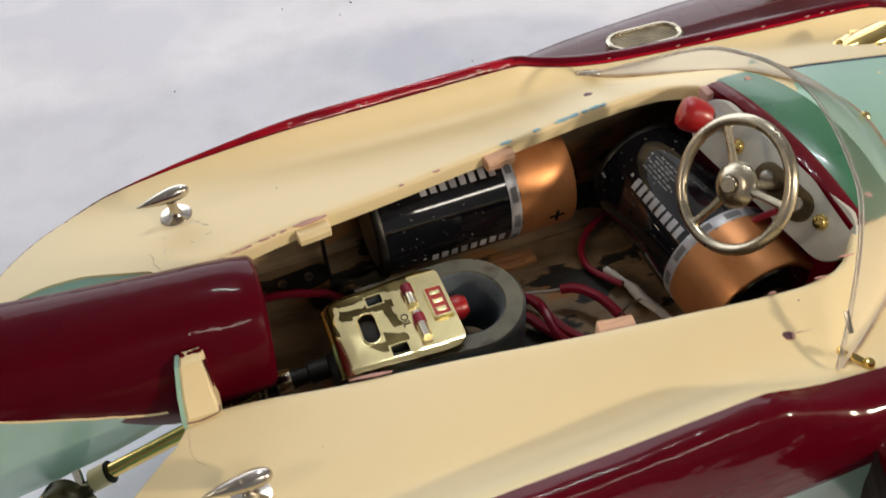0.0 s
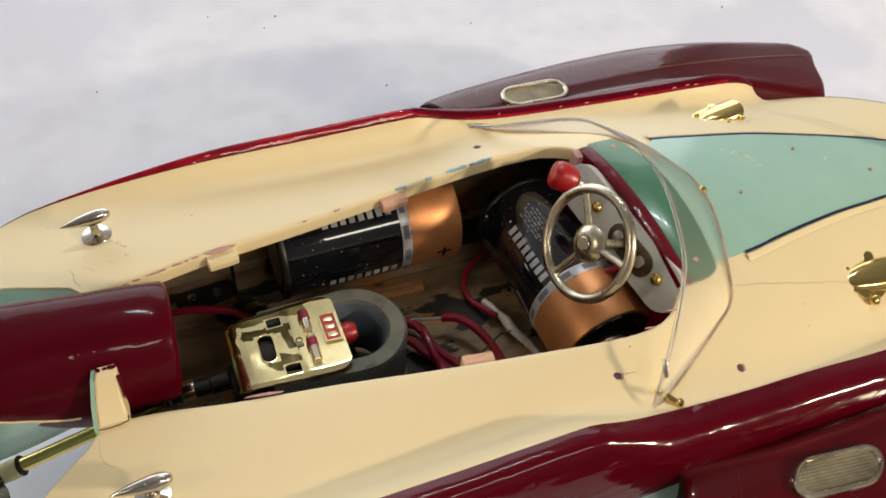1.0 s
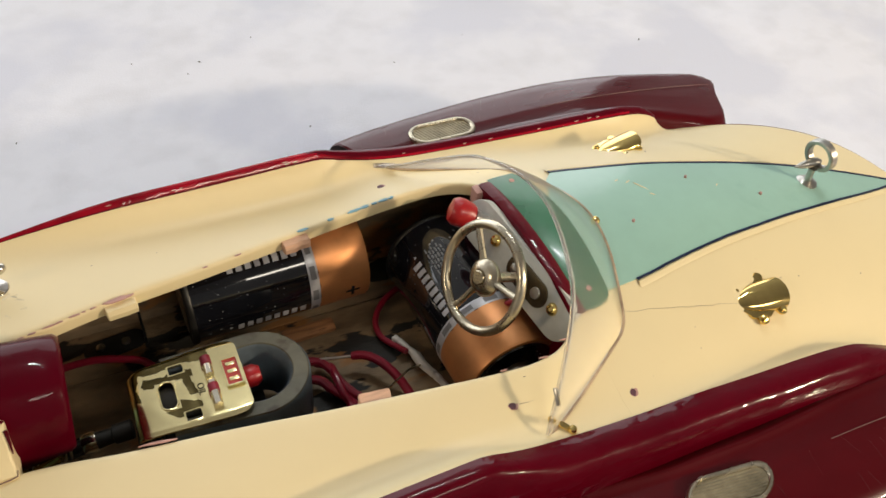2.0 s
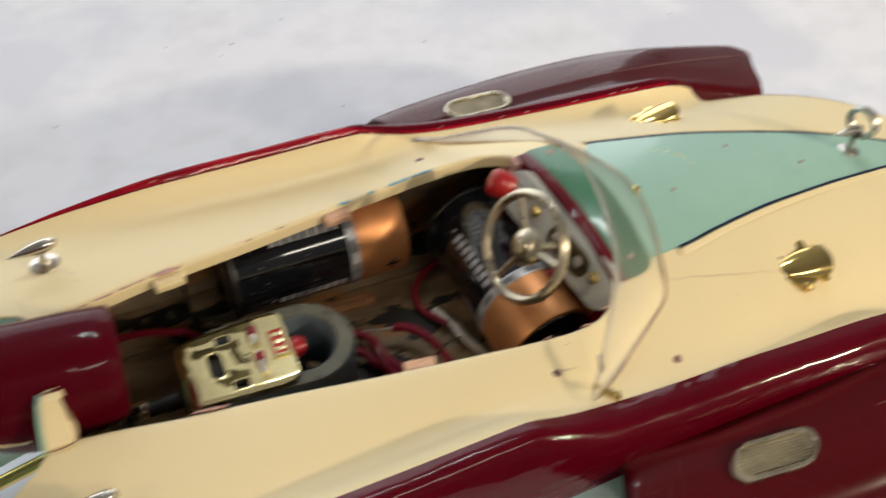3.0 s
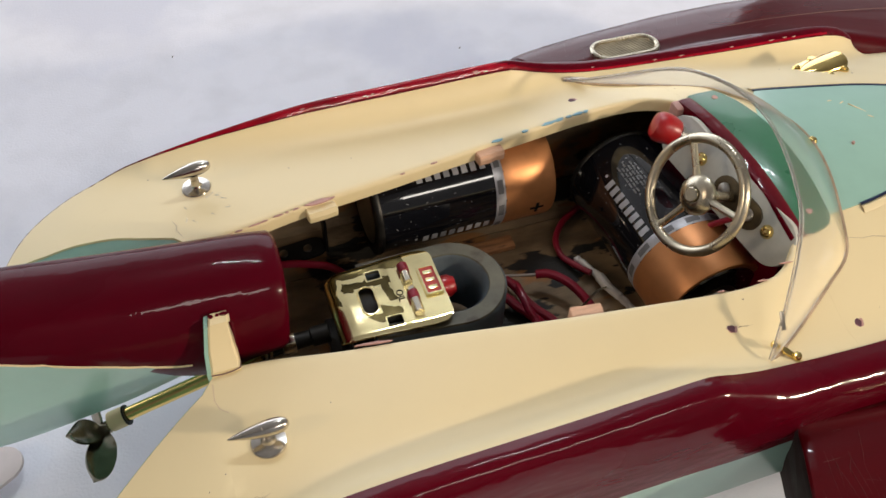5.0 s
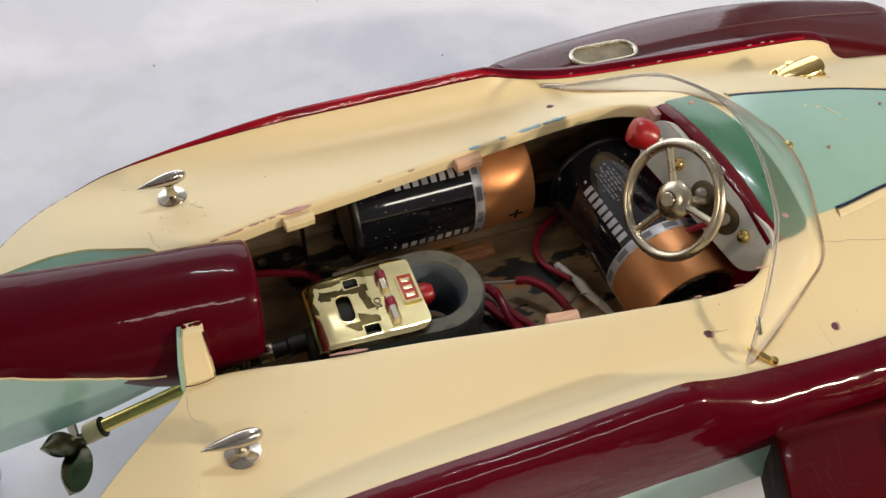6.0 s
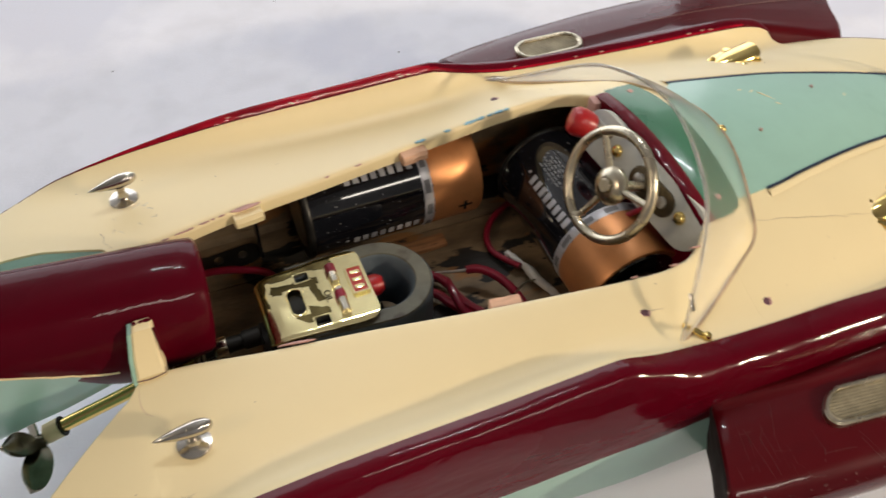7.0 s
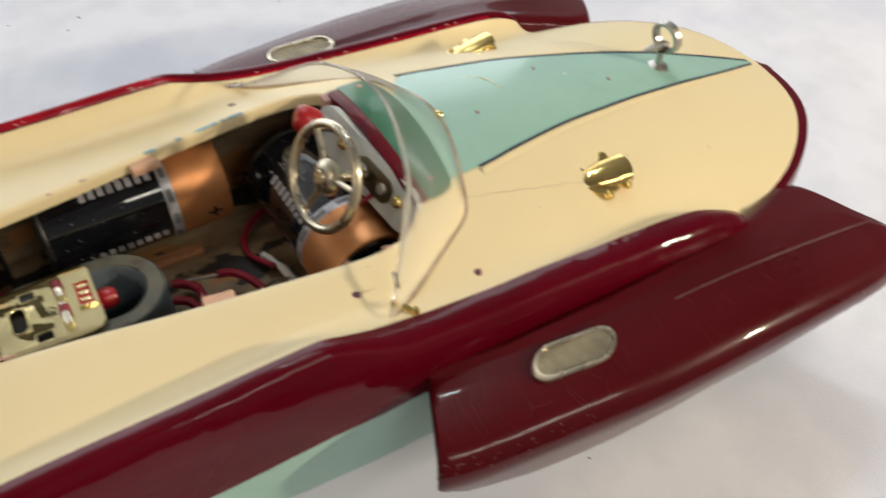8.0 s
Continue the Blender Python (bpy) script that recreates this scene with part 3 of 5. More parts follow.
    tube(bm, [(-124.0, -22.3, 91.0), (-121.5, -22.5, 90.9), (-119, -22.35, 91.0), (-117.2, -22.0, 91.2), (-116.9, -21.2, 92.2)], 0.14, 5)
    part("joint_crack", bm, HOLE, block, "dark open joint")


tail_body()


def fenders():
    """The two oxblood side floats, each with an oval grille."""
    HI = [(10, 63), (40, 66), (110, 66), (140, 59), (154, 54), (161, 55.5), (165, 60.5), (168, 67), (172, 76), (176, 82.5), (179, 87), (180, 89.5)]
    OUT = [(10, 96.0), (20, 98.6), (45, 102.6), (70, 104.8), (95, 105.2), (120, 105), (148, 104), (160, 103), (168, 101.4), (173, 99.2), (177, 96), (179, 93), (180, 90.5)]
    TOP = [(10, 75), (50, 75.8), (90, 75.8), (120, 74), (150, 70.5), (166, 68), (174, 66.2), (178, 64.6), (180, 62.5)]
    for side in (1, -1):
        rows = []
        for x in [10, 10.6, 13] + span(17, 152, 5) + span(154, 180, 1.6):
            i, o, t = curve(x, HI), curve(x, OUT), curve(x, TOP) + (1.6 if side > 0 else 0)
            w = o - i
            b = 33 + max(0, x - 90) * 0.10
            k = 1.0 if x < 166 else 1.0 - 0.75 * ease((x - 166) / 12)
            skew = 0.42 * (1 - ease((x - 10) / 40))
            ridge = 1 - ease((x - 105) / 40)
            fr = 0.218 - 0.055 * ease((x - 60) / 50)
            row = [(0.0, t - 7), (0.05, t - 2.6), (fr - 0.07, t - 0.4 + 0.3 * ridge), (fr - 0.025, t + 0.1 + 0.95 * ridge), (fr, t + 0.1 + 1.1 * ridge), (fr + 0.022, t + 0.1 + 0.8 * ridge), (fr + 0.042, t + 0.1 + 0.25 * ridge), (fr + 0.085, t + 0.1), (0.40, t + 0.5), (0.45, t + 0.5), (0.58, t + 0.0), (0.72, t - 0.4), (0.83, t - 1.2), (0.91, t - 2.6), (0.965, t - 5.0), (0.995, t - 8.5), (0.995, t - 11.5), (0.965, t - 16), (0.88, t - (27 * k)), (0.74, t - (t - b) * (0.3 + 0.68 * k)), (0.62, t - (t - b) * (0.3 + 0.7 * k)), (0.3, t - (t - b) * (0.3 + 0.7 * k)), (0.0, t - (t - b) * (0.3 + 0.7 * k))]
            shrink = 0.0 if x > 10.1 else 0.5
            under = 0.33 * (1 - ease((x - 10) / 40))
            rows.append([(x - skew * (f * w - 0.15 * w) + under * max(0.0, t - (4 if f < 0.9 else 13) - z), side * (i + f * w - (shrink if f > 0.9 else 0)), z - (shrink if f < 0.95 and z > t - 6 else 0)) for f, z in row])
        bm = bmesh.new()
        loft(bm, rows, ring=True, caps=True)
        float_body = part("side_float", bm, OXBLOOD, boat, "scuffed oxblood side float with a square rear end", 40)
        # the rear face gets its own near-black colour
        bm = bmesh.new()
        end = [(a - 0.12, b, c) for a, b, c in rows[0]]
        made = [bm.verts.new(Vector(q) * MM) for q in end]
        bm.faces.new(made)
        thicken(bm, 0.1, (-1, 0, 0))
        part("float_end", bm, FLOAT_END, float_body, "dark rear end of the float")
        # worn crease
        bm = bmesh.new()
        line = []
        for x in span(84, 172, 5.5):
            y, t = 83 + (x - 84) * 0.012, curve(x, TOP) + (1.6 if side > 0 else 0)
            line.append([(x, side * (y - 0.2), t + 0.42), (x, side * y, t + 0.66), (x, side * (y + 0.2), t + 0.42)])
        loft(bm, line)
        part("worn_crease", bm, SCRATCH, float_body, "pale worn crease line")
        bm = bmesh.new()
        for k in range(46):
            x0, y0 = random.choice((random.uniform(12, 60), random.uniform(12, 130))), random.uniform(0.3, 0.88)
            ang, ln = radians(random.choice((68, 75, 80, 100, 110, 5)) + random.uniform(-12, 12)), random.uniform(3, 15) * (0.6 if x0 > 80 else 1)
            pts = []
            for q in range(4):
                x = x0 + ln * q / 3 * math.cos(ang)
                i, o, t = curve(x, HI), curve(x, OUT), curve(x, TOP) + (1.6 if side > 0 else 0)
                f = min(0.9, max(0.25, y0 + ln * q / 3 * math.sin(ang) / (o - i)))
                h = curve(f, [(0.22, -0.3), (0.40, 0.5), (0.45, 0.5), (0.58, 0.0), (0.72, -0.4), (0.83, -1.2), (0.91, -2.6)])
                skew = 0.42 * (1 - ease((x - 10) / 40))
                pts.append((x - skew * (f - 0.15) * (o - i), side * (i + f * (o - i)), t + h + 0.02))
            tube(bm, pts, random.uniform(0.015, 0.035), 4)
        for k in range(30):
            x = random.uniform(9, 46)
            i, o, t = curve(x, HI), curve(x, OUT), curve(x, TOP) + (1.6 if side > 0 else 0)
            f = random.uniform(0.93, 0.985)
            skew = 0.42 * (1 - ease((x - 10) / 40))
            h = curve(f, [(0.91, -2.6), (0.965, -5.0), (0.995, -8.5)])
            m = frame_on(x - skew * (f - 0.15) * (o - i), side * (i + f * (o - i)), t + h, (0, side * 0.8, 0.6), (1, 0, 0))
            r = random.uniform(0.12, 0.45)
            slab(bm, [(r * random.uniform(0.7, 2.0), 0), (0.3 * r, 0.5 * r), (-r, 0.2 * r), (-0.5 * r, -0.5 * r)], -0.3, 0.12, m=m)
        tagged(part("scratch", bm, SCRATCH, float_body, "fine pale scratches"), kind="stuff")
        # grille
        m = frame_on(39.2, 81.6, 78.0, (0, 0.03, 1), (1, 0.0, 0)) if side > 0 else frame_on(47.0, -84.6, 76.4, (0, -0.03, 1), (1, -0.115, 0)) @ Matrix(((1, 0.42, 0, 0), (0, 0.86, 0, 0), (0, 0, 1, 0), (0, 0, 0, 1)))
        bm = bmesh.new()
        o, q = stadium(27, 12.6, 12), stadium(23.4, 9.2, 12)
        zs = ((o, -0.8), (o, 0.6), (stadium(25.9, 11.6, 12), 1.1), (stadium(24.4, 10.1, 12), 1.1), (q, 0.6), (q, -0.8))
        rows = [[(x, y, z) for x, y in ring] for ring, z in zs]
        made = loft(bm, rows + [rows[0]], ring=True)
        bmesh.ops.remove_doubles(bm, verts=bm.verts, dist=1e-6)
        bmesh.ops.transform(bm, matrix=m, verts=bm.verts)
        g = part("grille", bm, NICKEL, float_body, "oval nickel grille frame")
        bm = bmesh.new()
        slab(bm, q, -0.8, 0.22, m=m)
        part("grille_backing", bm, MESH_METAL, g, "tarnished mesh backing")
        bm = bmesh.new()
        for k in range(-4, 5):
            if side > 0:
                break
            h = 7.4 + math.sqrt(max(0.2, 19.4 - (k * 1.0) ** 2)) - 0.3
            tube(bm, [(-h - 0.4 * k, k * 1.0, 0.15), (h - 0.4 * k, k * 1.0, 0.15)], 0.36, 6)
        for k in range(-8, 9):
            if side < 0:
                break
            x = k * 1.35
            h = 4.4 if abs(x) < 7.4 else math.sqrt(max(0.1, 19.4 - (abs(x) - 7.4) ** 2))
            tube(bm, [(x + h * 0.42, -h, 0.15), (x - h * 0.42, h, 0.15)], 0.42, 6)
        bmesh.ops.transform(bm, matrix=m, verts=bm.verts)
        part("grille_mesh", bm, MESH_METAL, g, "fine metal mesh")


fenders()


def fore_panel():
    """The teal foredeck wedge with its navy pinstripes."""
    HALF = [(33, 26.4), (40, 27.2), (51, 26.5), (70, 23.2), (90, 19.8), (115, 15.8), (148, 10.6), (175, 5.8), (195, 1.6), (201, 0.4)]
    shift = lambda x: 1.2 * (1 - ease((x - 60) / 110))
    at = lambda x, y: deck_point(x, abs(y))
    bm = bmesh.new()
    rows = []
    for x in span(33, 197, 4):
        h, c = curve(x, HALF), shift(x)
        far = h if x > 51 else curve(x, [(31, -5), (40, 6), (46, 16), (51, 26.5)])
        rows.append([(x, c - h + (h + far) * t, at(x, c - h + (h + far) * t) + 0.25) for t in (0, 0.125, 0.25, 0.375, 0.5, 0.625, 0.75, 0.875, 1)])
    loft(bm, rows)
    thicken(bm, 0.5)
    p = part("teal_panel", bm, TEAL, DECK, "teal painted foredeck wedge with small paint chips", 60)
    for side in (1, -1):
        bm = bmesh.new()
        rows = []
        for x in span(52, 196, 3):
            h = curve(x, HALF) + 0.15 + 0.12 * noise.noise(Vector((x * 0.4, side, 0)))
            c, w = shift(x), (0.95 if side > 0 else 0.45) + 0.3 * noise.noise(Vector((x * 0.2, side, 7)))
            z = at(x, c + side * h)
            rows.append([(x, c + side * (h - w), z + 0.30), (x, c + side * (h - w / 2), z + 0.60), (x, c + side * (h + 0.25), z + 0.45), (x, c + side * (h + 0.3), z + 0.0)])
        loft(bm, rows)
        part("pinstripe", bm, NAVY, p, "thin navy pinstripe")
        bm = bmesh.new()
        rows = []
        for x in span(52, 192, 3):
            h, c = curve(x, HALF) + 0.6, shift(x)
            rows.append([(x, c + side * (h + a), at(x, c + side * (h + a)) + b) for a, b in ((0, 0.05), (0.5, 0.55), (1.3, 0.6), (2.2, 0.05))])
        loft(bm, rows)
        part("panel_moulding", bm, CREAM, DECK)


fore_panel()


def dashboard():
    """Dark green dash top with a maroon face, the milky plate and the wheel."""
    FRONT = [(-30, 34.0), (-29, 39), (-27, 41), (-20, 42), (-8, 43.2), (8, 43.8), (20, 43.2), (28, 42), (32, 40.8)]
    bm = bmesh.new()
    rows = []
    for y in [-30, -29.4, -28.4, -27] + span(-25, 31, 2.8) + [31.8]:
        back, front = 31.0 + 0.6 * abs(y / 33) ** 2, curve(y, FRONT)
        rows.append([(back, y, deck_z(30, abs(y)) + 0.35), (back + 0.6, y, deck_z(30, abs(y)) + 0.7), (back + (front - back) * 0.5, y, deck_z(0.5 * (back + front), abs(y)) + 0.75), (front, y, deck_z(front, abs(y)) + 0.7), (front + 0.3, y, deck_z(front, abs(y)) - 0.2)])
    loft(bm, rows)
    dash = part("dash_top", bm, GREEN, boat, "dark green dash top")
    bm = bmesh.new()
    rows = []
    for k in range(-10, 11):
        y = k * 3.0
        z = deck_z(30, abs(y))
        rows.append([(27.6, y, 62), (27.2, y, z - 0.6), (27.4, y, z + 0.6), (28.4, y, z + 1.0), (30.6, y, z + 1.1), (31.6, y, z + 0.7), (31.4, y, 62)])
    loft(bm, rows, ring=True, caps=True)
    part("dash_face", bm, MAROON, boat, "maroon dash board edge", 50)
    n = Vector((-0.90, -0.10, 0.43)).normalized()
    m = frame_on(24.4, -5.5, 91.5, n, (0.10, -1, -0.04))
    bm = bmesh.new()
    slab(bm, stadium(57, 14.5, 12), -1.6, 1.2, 0.4, m @ pose(-1.0 * MM, 0, 0))
    plate = part("instrument_plate", bm, IVORY, boat, "milky plastic instrument plate")
    for u in (-12.5, 17.8):
        bm = bmesh.new()
        turned(bm, [(2.0, 1.2), (1.95, 1.7), (1.4, 2.4), (0.4, 2.7)], 18, m @ pose(u * MM, 0.6 * MM, 0))
        part("brass_screw", bm, BRASS, plate, "round brass screw head")
    bm = bmesh.new()
    slab(bm, stadium(19, 8.0, 10), 1.2, 1.9, 0.2, m @ pose(5.4 * MM, 0, 0))
    part("column_plate", bm, DARK_BRONZE, plate, "dark bronze oval column plate")
    for u in (-0.2, 10.4):
        bm = bmesh.new()
        turned(bm, [(1.9, 1.9), (1.7, 2.5), (0.5, 2.8)], 16, m @ pose(u * MM, 0, 0))
        part("nickel_screw", bm, STEEL, plate, "slotted steel screw")
    # steering wheel
    hub = m @ pose(3.4 * MM, 0, 1.3 * MM)
    bm = bmesh.new()
    turned(bm, [(1.5, 1.5), (1.5, 13.0), (2.8, 13.2), (4.4, 14.0), (5.5, 15.4), (5.6, 16.6), (4.7, 17.7), (3.2, 18.3), (2.5, 18.4), (2.35, 18.0), (2.2, 18.0), (2.05, 19.0), (1.8, 19.2), (0.5, 19.2)], 28, hub)
    w = part("steering_wheel", bm, NICKEL, boat, "tarnished nickel three-spoked steering wheel")
    bm = bmesh.new()
    tube(bm, [(15.3 * math.cos(a), 15.3 * math.sin(a), 17.2) for a in [2 * math.pi * i / 56 for i in range(56)]], 1.45, 12, True)
    bmesh.ops.transform(bm, matrix=hub, verts=bm.verts)
    part("wheel_rim", bm, NICKEL, w)
    for a in (18, 138, 258):
        bm = bmesh.new()
        c, s = math.cos(radians(a)), math.sin(radians(a))
        tube(bm, [(2.5 * c, 2.5 * s, 16.0), (8 * c, 8 * s, 16.3), (14.6 * c, 14.6 * s, 17.0)], [1.25, 0.95, 1.0], 10)
        bmesh.ops.transform(bm, matrix=hub, verts=bm.verts)
        part("wheel_spoke", bm, NICKEL, w)
    # red cap of the switch
    k = frame_on(21.5, 14.0, 95.4, (-0.80, 0.45, 0.30), (0, 0, 1))
    bm = bmesh.new()
    turned(bm, [(1.9, -3), (2.0, 1.5), (2.6, 1.8), (2.6, 3.0), (2.0, 3.2), (2.0, 4.2)], 20, k)
    sw = part("switch_stem", bm, STEEL, boat, "bare steel switch stem")
    bm = bmesh.new()
    turned(bm, [(2.4, 3.2), (3.5, 3.7), (4.2, 5.4), (4.6, 8.0), (4.5, 9.8), (3.6, 11.2), (1.5, 11.8)], 26, k)
    part("switch_cap", bm, RED_CAP, sw, "glossy red plastic cap")


dashboard()


def windshield():
    """A wrapped sheet of clear acetate, raked aft."""
    base = [(4.8, -58.2, 87.0), (16.6, -52.0, 88.2), (31.5, -43.2, 90.8), (39.8, -37.6, 92.6), (43.3, -30.5, 95.4), (48.6, -14, 99.6), (50.6, 0, 100.8)]
    top = [(4.6, -57.8, 88.4), (9.5, -52.0, 94.8), (17.3, -42, 102.4), (23.2, -33.0, 107.0), (26.5, -25, 109.5), (30.2, -12, 111.9), (32.0, 0, 112.9)]
    base = base + [(x, -y, z) for x, y, z in base[-2::-1]]
    top = top + [(30.2, 12, 113.3), (26.5, 25, 110.3), (23.2, 33, 106.4), (17.3, 42, 99.9), (9.5, 52, 92.2), (4.6, 57.8, 88.2)]
    b, t = bend(base, 6), bend(top, 6)
    rows = []
    for p, q in zip(b, t):
        p, q = Vector(p), Vector(q)
        bulge = Vector((0.5, 0, 0.8)) * 1.2
        rows.append([tuple(p.lerp(q, s) + bulge * (4 * s * (1 - s))) for s in (0, 0.2, 0.4, 0.6, 0.8, 1.0)])
    bm = bmesh.new()
    loft(bm, rows)
    ws = part("windshield", bm, ACETATE, boat, "clear wrap-round acetate windshield", 60)
    ws.visible_shadow = False
    for nm, line, r in (("upper_edge", t, 0.5), ("lower_edge", b, 0.5)):
        bm = bmesh.new()
        tube(bm, line, r, 8)
        part(nm, bm, ACETATE_EDGE if nm == "upper_edge" else EDGE_BROWN, ws, "polished edge of the acetate")
    bm = bmesh.new()
    rows = []
    for p, q in zip(b, t):
        p, q = Vector(p), Vector(q)
        w = (p - q).normalized()
        rows.append([tuple(q + w * 0.55), tuple(q + w * 0.9 + Vector((-0.25, 0, 0.35))), tuple(q + w * 1.25)])
    loft(bm, rows)
    rim = part("edge_bevel", bm, IVORY, ws, "pale bevel along the upper edge")
    rim.visible_shadow = False
    bm = bmesh.new()
    turned(bm, [(1.05, -0.6), (1.0, 0.3), (0.7, 0.7), (0.2, 0.85)], 16, frame_on(7.2, -55.2, 90.0, (-0.35, -0.75, 0.6), (1, 0, 0)))
    part("brass_rivet", bm, BRASS, ws, "small brass rivet")
    bm = bmesh.new()
    slab(bm, [(-0.7, -1.6), (0.7, -1.6), (0.85, 1.6), (0.55, 2.3), (-0.55, 2.3), (-0.85, 1.6)], -0.2, 0.5, 0.15, frame_on(10.6, -57.6, 88.0, (0.1, -0.25, 1), (0.75, 0.66, 0)))
    clip = part("brass_clip", bm, BRASS, ws, "small brass deck clip")
    bm = bmesh.new()
    turned(bm, [(1.15, -0.3), (1.15, 0.4), (0.9, 0.9), (0.3, 1.1)], 16, pose(11.6 * MM, -58.8 * MM, 88.2 * MM))
    part("clip_screw", bm, BRASS, clip, "round brass screw head")
    bm = bmesh.new()
    slab(bm, stadium(8.0, 2.4, 8), -0.2, 0.5, 0.2, frame_on(5.6, 57.6, 88.6, (0, 0.15, 1), (0.9, -0.45, 0.1)))
    part("far_foot", bm, ACETATE_EDGE, ws, "flattened clear foot of the acetate")
    bm = bmesh.new()
    box(bm, -0.5, 0.5, -2.3, 2.3, -0.6, 0.6, 0.2, frame_on(9.6, -52.0, 94.9, (-0.7, -0.4, 0.6), (0.6, -0.4, 0.4)))
    part("edge_mend", bm, STEEL, ws, "small bright mend on the edge")
    bm = bmesh.new()
    turned(bm, [(1.4, -1.2), (1.4, 0.5), (0.9, 1.2), (0.3, 1.4)], 16, pose(51.0 * MM, -2.6 * MM, 100.2 * MM))
    part("brass_rivet", bm, BRASS, ws, "small brass rivet")


windshield()


def fittings():
    """Cleats, side lights and the bow ring."""
    for side, cx, cy, rise in ((1, -118.5, 43.6, 7.0), (-1, -114.8, 41.6, 5.8)):
        z = deck_point(-118, 44)
        bm = bmesh.new()
        turned(bm, [(4.15, -0.3), (4.15, 0.25), (3.9, 0.6), (2.9, 0.8), (1.7, 1.1), (1.25, 1.8), (1.15, 3.6), (1.4, rise - 1.6)], 32, pose(cx * MM, side * cy * MM, z * MM))
        c = part("cleat", bm, CHROME, boat, "chromed teardrop deck cleat")
        way = (1, 0.05 * side, 0.12)
        bm = bmesh.new()
        turned(bm, [(0.12, -8.4), (0.45, -7.4), (1.0, -5.2), (1.5, -2.9), (1.8, -0.9), (1.8, -0.5)], 28, frame_on(cx, side * cy, z + rise, way, (0, 0, 1)))
        part("cleat_point", bm, CHROME, c, "long polished point of the horn")
        bm = bmesh.new()
        turned(bm, [(1.85, -0.6), (1.92, -0.45), (1.95, 1.0), (1.9, 2.4), (1.65, 3.7), (1.2, 4.6), (0.6, 5.1), (0.1, 5.2)], 28, frame_on(cx, side * cy, z + rise, way, (0, 0, 1)))
        part("cleat_horn", bm, CHROME, c, "rounded butt of the horn")
        # shell-shaped side light
        m = frame_on(89, side * 39.5, deck_point(89, 39.5), (-0.04, side * 0.25, 1), (1, side * 0.10, 0))
        bm = bmesh.new()
        slab(bm, [(-0.6 + (7.2 + 0.35 * math.cos(9 * a)) * math.cos(a), (6.6 + 0.35 * math.cos(9 * a)) * math.sin(a)) for a in [2 * math.pi * k / 44 for k in range(44)]], -0.4, 0.6, 0.2, m)
        for x, y in ((-6.0, 3.6), (-1.5, -6.9), (5.8, -5.2), (3.5, 6.6)):
            turned(bm, [(1.7, -0.3), (1.7, 0.5), (1.4, 0.8), (0.4, 0.8)], 14, m @ pose(x * MM, y * MM, 0))
        s = part("side_light", bm, BRASS, boat, "polished brass shell-shaped side light")
        bm = bmesh.new()
        rows = []
        for i in range(11):
            u = i / 10
            x = -7.6 + 14.6 * u
            r = 5.3 * max(0.05, 1 - (1 - u) ** 2.2) ** 0.5
            rows.append([(x + 1.8 * math.sin(a) * u, r * math.cos(a), 0.6 + r * (0.42 + 0.16 * u) * math.sin(a)) for a in [math.pi * k / 14 for k in range(15)]])
        loft(bm, rows)
        thicken(bm, 0.5)
        bmesh.ops.transform(bm, matrix=m, verts=bm.verts)
        part("light_hood", bm, BRASS, s, "domed brass hood")
        bm = bmesh.new()
        for x, y in ((-6.0, 3.6), (-1.5, -6.9), (5.8, -5.2)):
            turned(bm, [(1.0, 0.5), (1.0, 1.3), (0.4, 1.7)], 12, m @ pose(x * MM, y * MM, 0))
        part("light_pin", bm, BRASS, s)
    z = deck_point(145, 0)
    bm = bmesh.new()
    turned(bm, [(3.9, -0.3), (3.8, 0.6), (2.6, 1.2), (1.3, 1.8), (1.2, 6.4), (1.8, 7.0)], 24, pose(145 * MM, 0, z * MM))
    b = part("bow_ring", bm, STEEL, boat, "steel bow fitting with an upright ring")
    bm = bmesh.new()
    band = [(4.5, -1.5), (5.6, -1.5), (6.0, -1.1), (6.0, 1.1), (5.6, 1.5), (4.5, 1.5), (4.2, 1.1), (4.2, -1.1)]
    rows = [[(r * math.cos(a), r * math.sin(a), w) for a in [2 * math.pi * i / 40 for i in range(40)]] for r, w in band]
    loft(bm, rows + [rows[0]], ring=True)
    bmesh.ops.remove_doubles(bm, verts=bm.verts, dist=1e-6)
    bmesh.ops.transform(bm, matrix=frame_on(146.3, 0.2, z + 12.0, (1, 0.10, 0.1), (0, 1, 0)), verts=bm.verts)
    part("ring", bm, STEEL, b)
    bm = bmesh.new()
    turned(bm, [(0.3, -7.5), (1.2, -4.5), (1.7, -1), (1.5, 2), (0.6, 3.4)], 18, frame_on(144.8, 0.8, z + 8.6, (1, -0.1, 0.05), (0, 0, 1)))
    part("ring_pin", bm, STEEL, b)


fittings()


